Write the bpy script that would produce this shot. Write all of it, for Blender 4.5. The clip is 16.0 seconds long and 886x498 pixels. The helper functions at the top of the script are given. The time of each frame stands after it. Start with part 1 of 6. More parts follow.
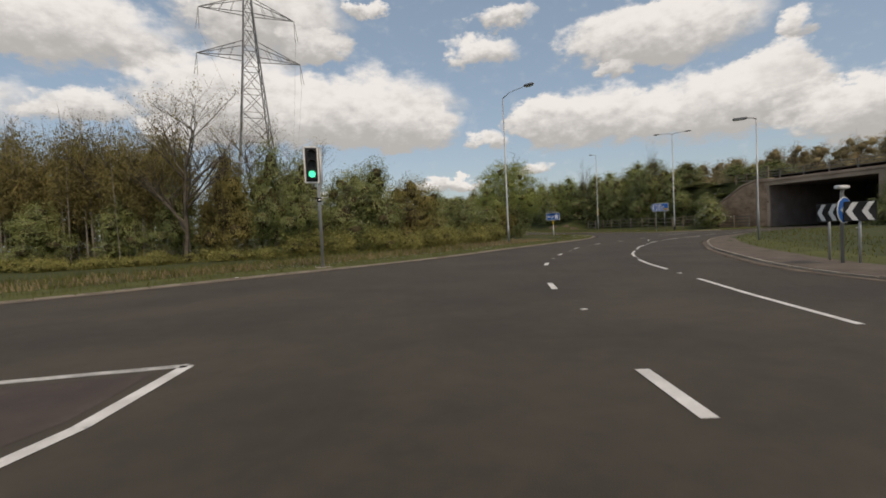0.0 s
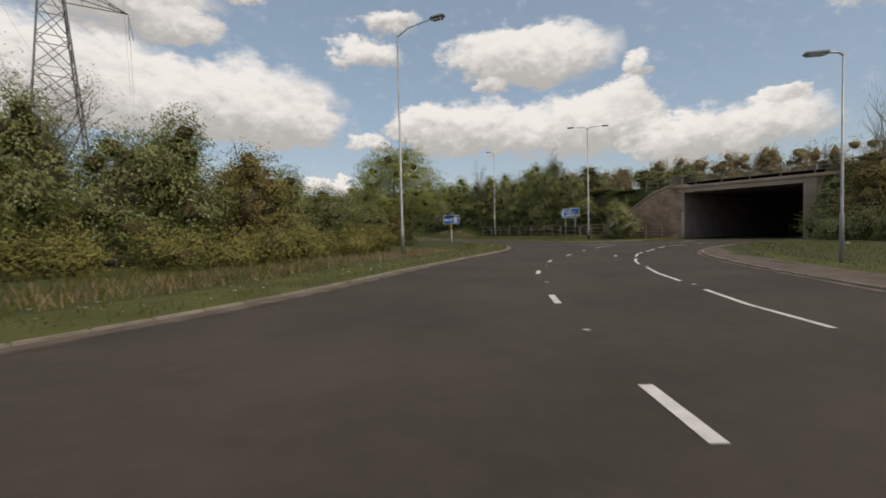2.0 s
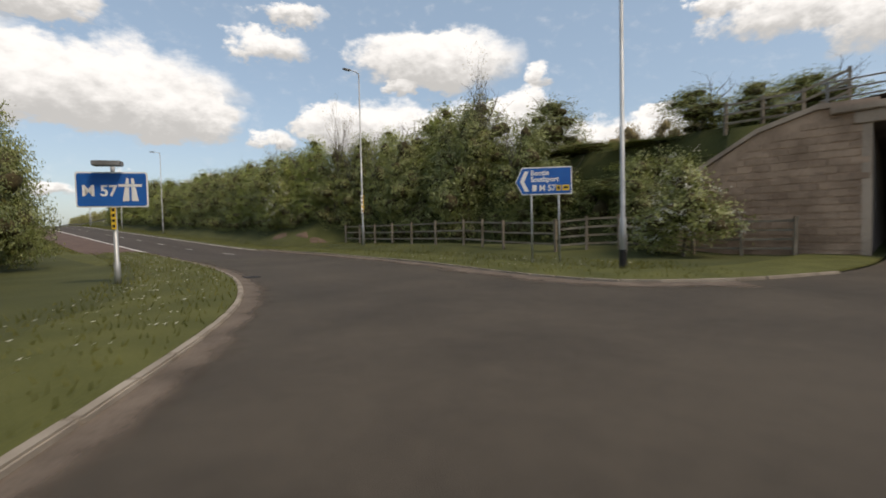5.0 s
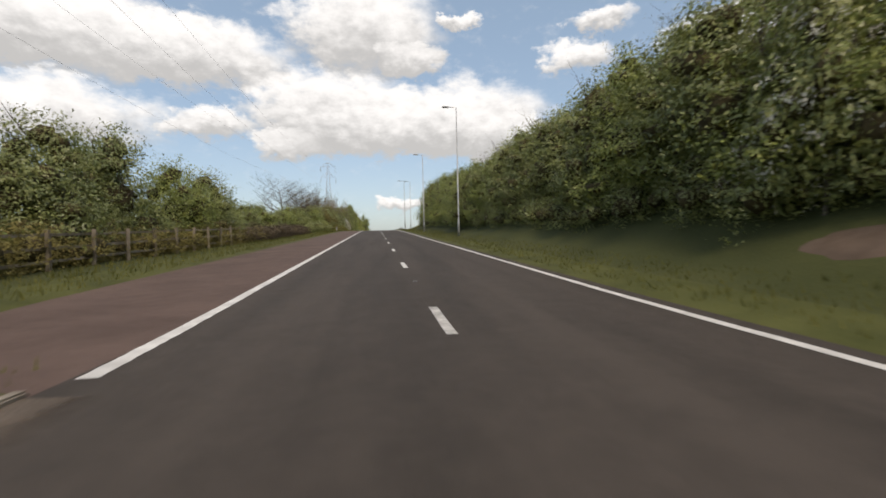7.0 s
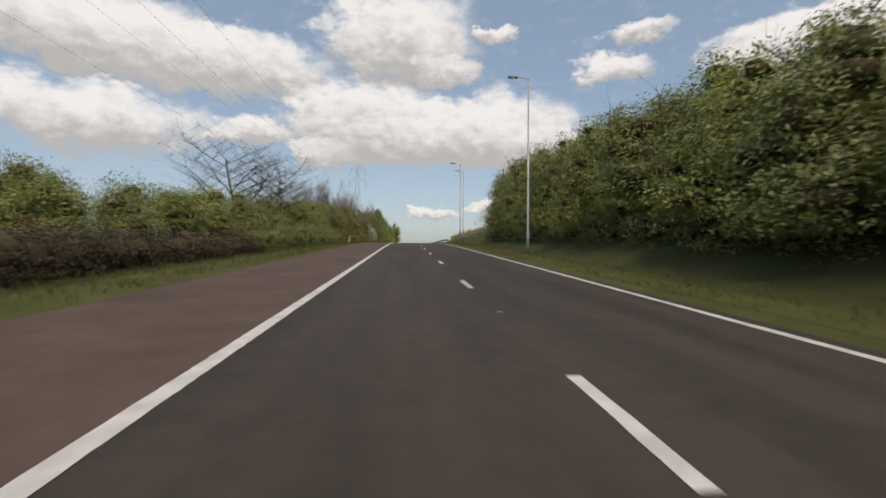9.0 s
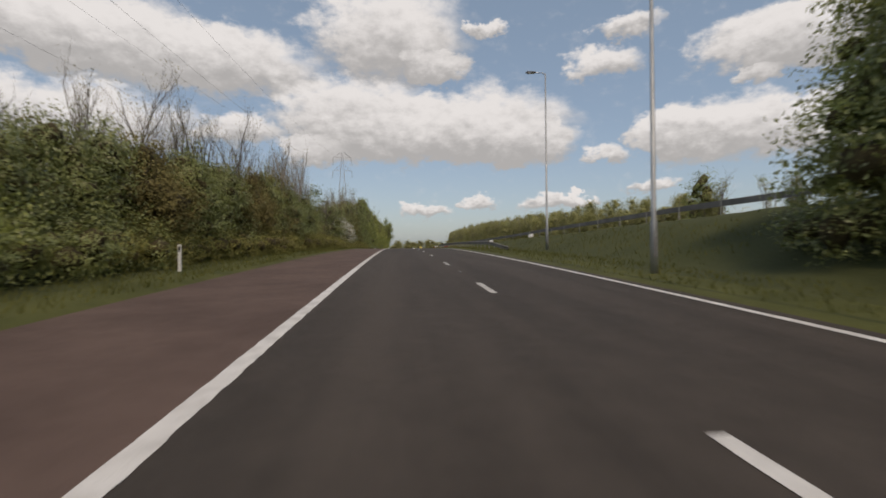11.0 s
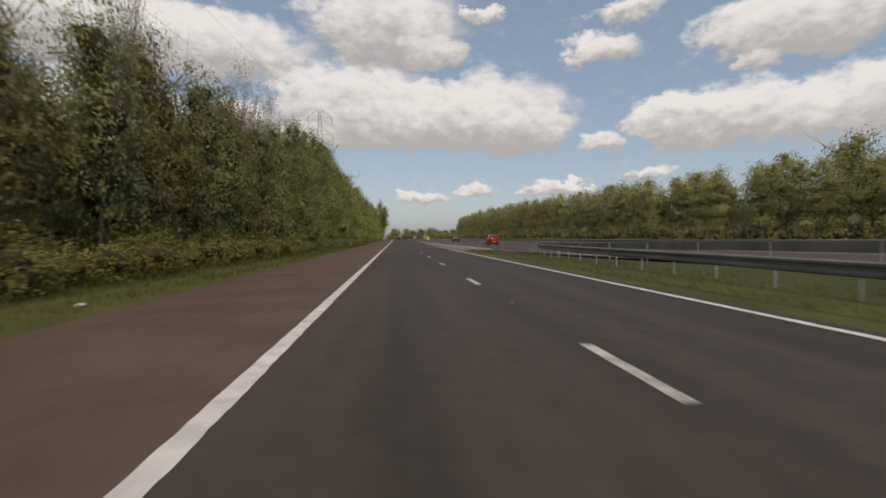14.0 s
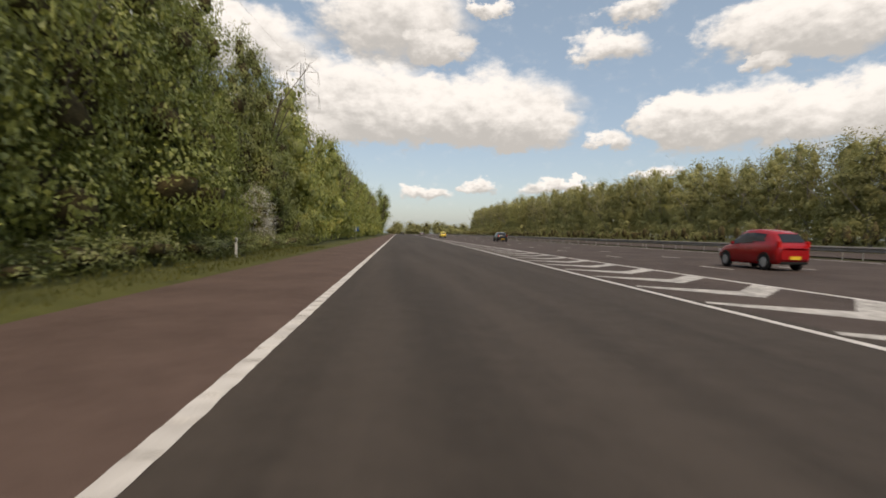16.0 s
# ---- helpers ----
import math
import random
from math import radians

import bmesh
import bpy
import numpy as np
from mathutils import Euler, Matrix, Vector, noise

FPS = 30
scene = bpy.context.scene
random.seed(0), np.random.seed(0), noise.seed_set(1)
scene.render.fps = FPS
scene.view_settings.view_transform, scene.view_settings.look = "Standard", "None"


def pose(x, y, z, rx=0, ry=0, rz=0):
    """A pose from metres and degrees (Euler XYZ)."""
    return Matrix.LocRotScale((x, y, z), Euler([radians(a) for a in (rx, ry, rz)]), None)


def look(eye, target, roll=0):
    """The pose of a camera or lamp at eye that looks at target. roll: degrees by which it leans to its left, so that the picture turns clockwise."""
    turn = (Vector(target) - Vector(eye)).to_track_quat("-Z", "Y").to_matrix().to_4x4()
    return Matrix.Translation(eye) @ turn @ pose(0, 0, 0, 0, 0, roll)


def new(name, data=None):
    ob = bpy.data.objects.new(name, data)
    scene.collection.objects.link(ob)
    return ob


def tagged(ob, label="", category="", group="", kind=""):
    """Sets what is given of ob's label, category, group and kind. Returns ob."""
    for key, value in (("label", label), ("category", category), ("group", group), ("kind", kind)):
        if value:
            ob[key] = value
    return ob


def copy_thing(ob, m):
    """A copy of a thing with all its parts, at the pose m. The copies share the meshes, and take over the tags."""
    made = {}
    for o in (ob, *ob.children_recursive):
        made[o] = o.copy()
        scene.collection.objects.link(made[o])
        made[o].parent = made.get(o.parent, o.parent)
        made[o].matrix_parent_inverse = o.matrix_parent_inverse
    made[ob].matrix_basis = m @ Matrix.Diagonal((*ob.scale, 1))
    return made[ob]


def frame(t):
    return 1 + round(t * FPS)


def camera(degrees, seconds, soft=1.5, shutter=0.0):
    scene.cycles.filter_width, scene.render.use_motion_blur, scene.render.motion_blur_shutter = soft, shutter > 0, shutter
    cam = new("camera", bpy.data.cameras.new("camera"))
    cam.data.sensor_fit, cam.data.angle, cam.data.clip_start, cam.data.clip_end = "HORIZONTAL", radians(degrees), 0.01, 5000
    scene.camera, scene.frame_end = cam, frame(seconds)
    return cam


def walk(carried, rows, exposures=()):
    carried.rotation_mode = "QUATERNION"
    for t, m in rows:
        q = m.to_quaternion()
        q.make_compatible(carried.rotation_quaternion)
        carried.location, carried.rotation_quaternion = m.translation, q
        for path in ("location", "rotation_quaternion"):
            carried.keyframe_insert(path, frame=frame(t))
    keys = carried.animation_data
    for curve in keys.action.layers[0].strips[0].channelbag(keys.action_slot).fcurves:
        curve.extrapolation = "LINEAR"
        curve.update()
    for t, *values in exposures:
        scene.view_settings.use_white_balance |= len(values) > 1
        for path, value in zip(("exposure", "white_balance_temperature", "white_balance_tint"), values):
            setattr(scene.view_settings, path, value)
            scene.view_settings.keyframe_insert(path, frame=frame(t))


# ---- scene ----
cam = camera(87.99, 16.0, soft=1.7, shutter=0.14)
PATH = [
    (0.0, pose(-44.821, -81.419, 1.340, 87.86, 2.75, -19.12)),
    (0.5, pose(-43.757, -78.311, 1.366, 88.67, 2.82, -21.13)),
    (1.0, pose(-42.638, -75.480, 1.356, 88.19, 2.32, -24.11)),
    (1.5, pose(-41.235, -72.337, 1.382, 88.09, 2.44, -28.17)),
    (2.0, pose(-39.235, -68.882, 1.353, 87.88, 1.30, -33.89)),
    (2.5, pose(-36.211, -64.779, 1.340, 87.80, 0.80, -41.22)),
    (3.0, pose(-32.496, -60.625, 1.328, 87.40, 1.28, -49.40)),
    (3.5, pose(-28.404, -56.793, 1.340, 87.23, 0.98, -55.82)),
    (4.0, pose(-23.638, -52.948, 1.340, 87.68, 0.64, -58.21)),
    (4.5, pose(-18.210, -48.440, 1.340, 88.13, 0.70, -54.17)),
    (5.0, pose(-12.539, -42.511, 1.340, 87.82, 1.25, -45.05)),
    (5.5, pose(-7.488, -34.772, 1.327, 86.34, 1.89, -35.87)),
    (6.0, pose(-4.090, -25.210, 1.317, 87.59, 2.30, -26.21)),
    (6.5, pose(-1.727, -15.479, 1.354, 88.14, 2.00, -16.02)),
    (7.0, pose(-0.934, -5.738, 1.414, 89.21, 1.34, -8.34)),
    (7.5, pose(-0.861, 3.636, 1.784, 89.99, 0.45, -5.14)),
    (8.0, pose(-1.047, 13.309, 2.204, 90.18, 0.36, -4.01)),
    (8.5, pose(-1.360, 23.255, 2.666, 90.24, -0.23, -4.17)),
    (9.0, pose(-1.630, 33.659, 3.114, 90.57, -0.34, -4.65)),
    (9.5, pose(-1.816, 44.599, 3.572, 90.66, 0.12, -5.24)),
    (10.0, pose(-1.918, 56.034, 4.087, 90.56, 0.43, -5.58)),
    (10.5, pose(-1.980, 67.916, 4.621, 90.34, 0.55, -5.66)),
    (11.0, pose(-2.052, 80.200, 5.166, 90.06, 0.59, -5.51)),
    (11.5, pose(-2.177, 92.829, 5.710, 89.79, 0.56, -5.19)),
    (12.0, pose(-2.236, 105.744, 6.042, 89.58, 0.31, -5.10)),
    (12.5, pose(-2.372, 118.936, 6.325, 88.77, -1.20, -5.71)),
    (13.0, pose(-2.331, 132.212, 6.563, 88.56, -0.58, -5.93)),
    (13.5, pose(-2.295, 145.227, 6.686, 88.87, -0.03, -5.92)),
    (14.0, pose(-2.257, 158.690, 6.705, 88.56, 0.62, -5.90)),
    (14.5, pose(-2.224, 172.502, 6.733, 88.20, 0.17, -5.49)),
    (15.0, pose(-2.263, 186.152, 6.750, 88.10, -0.37, -5.65)),
    (15.5, pose(-2.187, 199.872, 6.748, 87.84, 0.14, -5.73)),
    (16.0, pose(-2.182, 213.731, 6.728, 88.00, -0.78, -5.60)),
]
EXPOSURES = [(0.0, 0.0, 7550, 16.1), (3.0, 0.05, 7500, 15.6), (5.3, 0.36, 7420, 15.6), (7.5, 0.33, 7270, 15.6), (9.2, 0.03, 7320, 16.6), (12.0, -0.12, 7370, 17.6), (14.0, -0.08, 7470, 17.6), (14.6, -0.06, 7520, 17.6), (15.2, 0.12, 7670, 17.1), (16.0, 0.26, 7820, 16.6)]
walk(cam, PATH, EXPOSURES)

# ---- sky and sun ----
SUN_AZ, SUN_EL = radians(174), radians(54)

# clouds: bearing east of north, elevation, half width, half height, in degrees
CLOUDS = [
    (-29, 21, 9.2, 3.8), (-18.9, 20.7, 8.2, 3.1), (-36, 20.7, 6, 3.2), (-0.6, 24.9, 8.6, 4.5), (4.9, 21.8, 3.5, 1.5), (-4.8, 15.9, 9.6, 3.9),
    (10.5, 15, 9.3, 3.9), (4.2, 13.5, 11.8, 2.5), (16.7, 12.6, 5.1, 2.1), (25.5, 10.9, 1.9, 1.0), (37.5, 12.3, 7.5, 3.1), (32.2, 12.8, 3.9, 2.1),
    (42.3, 20.2, 6.7, 2.9), (25.2, 20.9, 3.8, 1.5), (39.3, 17.2, 2.2, 0.9), (27.6, 24, 3.3, 1.0), (11.6, 25.4, 2.0, 0.7), (3.4, 5.1, 3.0, 0.9),
    (10.1, 5.8, 2.0, 0.8), (21.3, 5.7, 2.6, 0.7), (30, 7.1, 2.0, 0.7), (-18.4, 13.4, 4.0, 1.5), (53.7, 12.3, 4.7, 2.7), (59.8, 9.3, 4.4, 2.2),
    (56.1, 14.7, 2.3, 1.7), (47.1, 20.1, 6.6, 3.0), (57, 18, 1.5, 1.4), (62.5, 9.2, 2.6, 1.9), (48.8, 11.9, 7.4, 3.3), (66.4, 10.2, 7.2, 2.3),
    (81.7, 20.3, 5.4, 2.4), (75.9, 22.2, 2.2, 1.2), (70.1, 12.8, 1.7, 0.8), (84.8, 11.9, 0.9, 0.7), (89.7, 18.2, 4.4, 2.7), (-33, 13, 9, 3.2),
    (19.8, 5.6, 4.0, 0.9), (-10.2, 11.9, 3.2, 1.5), (104, 14, 10, 4), (-56, 16, 10, 4),
]


def build_world():
    w = bpy.data.worlds.new("sky")
    scene.world = w
    w.use_nodes = True
    nt = w.node_tree
    nt.nodes.clear()
    add, link = nt.nodes.new, nt.links.new

    def math_node(op, a, b=None, clamp=False):
        n = add("ShaderNodeMath")
        n.operation, n.use_clamp = op, clamp
        for i, v in enumerate((a, b)):
            if v is None:
                continue
            if isinstance(v, (int, float)):
                n.inputs[i].default_value = v
            else:
                link(v, n.inputs[i])
        return n.outputs[0]

    co = add("ShaderNodeTexCoord")
    sep = add("ShaderNodeSeparateXYZ")
    link(co.outputs["Generated"], sep.inputs[0])
    az = math_node("MULTIPLY", math_node("ARCTAN2", sep.outputs[0], sep.outputs[1]), 57.29578)
    el = math_node("MULTIPLY", math_node("ARCSINE", sep.outputs[2]), 57.29578)

    def noise_at(scale, detail, rough):
        n = add("ShaderNodeTexNoise")
        n.inputs["Scale"].default_value = scale
        n.inputs["Detail"].default_value = detail
        n.inputs["Roughness"].default_value = rough
        mp = add("ShaderNodeMapping")
        mp.inputs["Scale"].default_value = (1, 1, 1.7)
        link(co.outputs["Generated"], mp.inputs[0])
        link(mp.outputs[0], n.inputs["Vector"])
        s = add("ShaderNodeSeparateColor")
        link(n.outputs["Color"], s.inputs[0])
        return n.outputs["Fac"], s.outputs

    big_fac, big = noise_at(10.0, 5.0, 0.55)
    fine_fac, fine = noise_at(30.0, 8.0, 0.6)
    azw = math_node("ADD", az, math_node("MULTIPLY", math_node("SUBTRACT", big[0], 0.5), 8.0))
    azw = math_node("ADD", azw, math_node("MULTIPLY", math_node("SUBTRACT", fine[0], 0.5), 4.5))
    elw = math_node("ADD", el, math_node("MULTIPLY", math_node("SUBTRACT", big[1], 0.5), 3.6))
    elw = math_node("ADD", elw, math_node("MULTIPLY", math_node("SUBTRACT", fine[1], 0.5), 3.0))
    total, lift = None, None
    for a, e, wa, we in CLOUDS:
        dx = math_node("MULTIPLY", math_node("SUBTRACT", azw, a), 1 / (wa * 1.16))
        dy = math_node("MULTIPLY", math_node("SUBTRACT", elw, e), 1 / (we * 1.14))
        d2 = math_node("ADD", math_node("MULTIPLY", dx, dx), math_node("MULTIPLY", dy, dy))
        g = math_node("MAXIMUM", math_node("SUBTRACT", 1.35, d2), 0.0)
        up = math_node("MULTIPLY", g, dy)
        total = g if total is None else math_node("ADD", total, g)
        lift = up if lift is None else math_node("ADD", lift, up)
    # a broken field of the same clouds over the rest of the sky
    field = math_node("MULTIPLY", math_node("SUBTRACT", big_fac, 0.5), 5.0)
    high = add("ShaderNodeMapRange")
    high.inputs["From Min"].default_value, high.inputs["From Max"].default_value = 26, 40
    link(el, high.inputs["Value"])
    total = math_node("ADD", total, math_node("MAXIMUM", math_node("MULTIPLY", field, high.outputs[0]), 0.0))
    dens = add("ShaderNodeMapRange")
    dens.interpolation_type = "SMOOTHSTEP"
    dens.inputs["From Min"].default_value, dens.inputs["From Max"].default_value = 0.0, 0.98
    link(math_node("ADD", total, math_node("MULTIPLY", math_node("SUBTRACT", fine_fac, 0.5), 1.1)), dens.inputs["Value"])
    # sunlit tops, grey undersides
    rel = math_node("DIVIDE", lift, math_node("MAXIMUM", total, 0.15))
    tone = add("ShaderNodeMapRange")
    tone.interpolation_type = "SMOOTHSTEP"
    tone.inputs["From Min"].default_value, tone.inputs["From Max"].default_value = -0.75, 0.6
    link(math_node("ADD", rel, math_node("MULTIPLY", math_node("SUBTRACT", fine_fac, 0.5), 1.5)), tone.inputs["Value"])
    shade = add("ShaderNodeMix")
    shade.data_type = "RGBA"
    shade.inputs["A"].default_value = CLOUD_LOW
    shade.inputs["B"].default_value = CLOUD_TOP
    link(tone.outputs[0], shade.inputs["Factor"])
    sky = add("ShaderNodeTexSky")
    sky.sky_type, sky.sun_disc = "NISHITA", False
    sky.sun_elevation, sky.sun_rotation = SUN_EL, SUN_AZ
    sky.air_density, sky.dust_density, sky.ozone_density = 1.0, 1.6, 1.3
    gain = add("ShaderNodeVectorMath")
    gain.operation = "SCALE"
    gain.inputs["Scale"].default_value = SKY_GAIN
    link(sky.outputs[0], gain.inputs[0])
    mix = add("ShaderNodeMix")
    mix.data_type = "RGBA"
    haze = add("ShaderNodeMix")
    haze.data_type = "RGBA"
    haze.inputs["Factor"].default_value = 0.28
    haze.inputs["B"].default_value = HAZE
    link(gain.outputs[0], haze.inputs["A"])
    link(haze.outputs["Result"], mix.inputs["A"])
    link(shade.outputs["Result"], mix.inputs["B"])
    link(math_node("MULTIPLY", dens.outputs[0], 0.97), mix.inputs["Factor"])
    bg = add("ShaderNodeBackground")
    bg.inputs["Strength"].default_value = 1.0
    link(mix.outputs["Result"], bg.inputs["Color"])
    out = add("ShaderNodeOutputWorld")
    link(bg.outputs[0], out.inputs["Surface"])


SKY_GAIN = 0.105
HAZE = (0.44, 0.67, 0.88, 1)
CLOUD_TOP = (0.79, 0.84, 0.875, 1)
CLOUD_LOW = (0.43, 0.46, 0.48, 1)
build_world()

sun = new("sun", bpy.data.lights.new("sun", "SUN"))
sun.data.energy, sun.data.angle, sun.data.color = 1.9, radians(10), (1.0, 0.92, 0.79)
sun_dir = Vector((math.sin(SUN_AZ) * math.cos(SUN_EL), math.cos(SUN_AZ) * math.cos(SUN_EL), math.sin(SUN_EL)))
sun.matrix_world = look(sun_dir * 300, (0, 0, 0))

# ---- materials ----
def material(name, dark, light, scale=2.0, rough=0.8, bump=0.0, bump_scale=40.0, metal=0.0, fine=0.35, island=0.0, obj=0.0,
             leaf=0.0, spec=0.3, stretch=None, mid=0.0):
    """Two tones mixed by coarse and fine noise; island and obj shift the brightness piece by piece."""
    m = bpy.data.materials.new(name)
    m.use_nodes = True
    nt = m.node_tree
    add, link = nt.nodes.new, nt.links.new
    bsdf = nt.nodes["Principled BSDF"]
    co = add("ShaderNodeTexCoord")
    n1, n2 = add("ShaderNodeTexNoise"), add("ShaderNodeTexNoise")
    n1.inputs["Scale"].default_value, n1.inputs["Detail"].default_value = scale, 5
    n2.inputs["Scale"].default_value, n2.inputs["Detail"].default_value = bump_scale, 4
    geo = add("ShaderNodeNewGeometry")
    for n in (n1, n2):
        link(geo.outputs["Position"] if not leaf else co.outputs["Object"], n.inputs["Vector"])
    if stretch:
        mp = add("ShaderNodeMapping")
        mp.inputs["Scale"].default_value = stretch
        link(geo.outputs["Position"], mp.inputs[0])
        link(mp.outputs[0], n1.inputs["Vector"])
    mixf = add("ShaderNodeMath")
    mixf.operation = "MULTIPLY_ADD"
    sub = add("ShaderNodeMath")
    sub.operation = "SUBTRACT"
    link(n2.outputs["Fac"], sub.inputs[0])
    sub.inputs[1].default_value = 0.5
    link(sub.outputs[0], mixf.inputs[0])
    mixf.inputs[1].default_value = fine * 2
    st = add("ShaderNodeMapRange")
    st.inputs["From Min"].default_value, st.inputs["From Max"].default_value = 0.3, 0.7
    link(n1.outputs["Fac"], st.inputs["Value"])
    link(st.outputs[0], mixf.inputs[2])
    val = mixf.outputs[0]
    if mid:
        n3 = add("ShaderNodeTexNoise")
        n3.inputs["Scale"].default_value, n3.inputs["Detail"].default_value, n3.inputs["Roughness"].default_value = 2.6, 9, 0.72
        link(geo.outputs["Position"], n3.inputs["Vector"])
        k3 = add("ShaderNodeMath")
        k3.operation = "MULTIPLY_ADD"
        link(n3.outputs["Fac"], k3.inputs[0])
        k3.inputs[1].default_value = mid * 2
        s3 = add("ShaderNodeMath")
        s3.operation = "SUBTRACT"
        link(val, s3.inputs[0])
        s3.inputs[1].default_value = mid
        link(s3.outputs[0], k3.inputs[2])
        val = k3.outputs[0]
    for amount, src in ((island, geo.outputs["Random Per Island"]), (obj, None)):
        if not amount:
            continue
        if src is None:
            src = add("ShaderNodeObjectInfo").outputs["Random"]
        k = add("ShaderNodeMath")
        k.operation = "MULTIPLY_ADD"
        s2 = add("ShaderNodeMath")
        s2.operation = "SUBTRACT"
        link(src, s2.inputs[0])
        s2.inputs[1].default_value = 0.5
        link(s2.outputs[0], k.inputs[0])
        k.inputs[1].default_value = amount
        link(val, k.inputs[2])
        val = k.outputs[0]
    ramp = add("ShaderNodeMix")
    ramp.data_type = "RGBA"
    ramp.inputs["A"].default_value = (*dark, 1)
    ramp.inputs["B"].default_value = (*light, 1)
    link(val, ramp.inputs["Factor"])
    link(ramp.outputs["Result"], bsdf.inputs["Base Color"])
    bsdf.inputs["Roughness"].default_value = rough
    bsdf.inputs["Metallic"].default_value = metal
    bsdf.inputs["Specular IOR Level"].default_value = spec
    if bump:
        b = add("ShaderNodeBump")
        b.inputs["Strength"].default_value = bump
        b.inputs["Distance"].default_value = 0.02
        link(n2.outputs["Fac"], b.inputs["Height"])
        link(b.outputs[0], bsdf.inputs["Normal"])
    if leaf:
        tr = add("ShaderNodeBsdfTranslucent")
        link(ramp.outputs["Result"], tr.inputs["Color"])
        ms = add("ShaderNodeMixShader")
        ms.inputs[0].default_value = leaf
        link(bsdf.outputs[0], ms.inputs[1])
        link(tr.outputs[0], ms.inputs[2])
        link(ms.outputs[0], nt.nodes["Material Output"].inputs["Surface"])
    return m


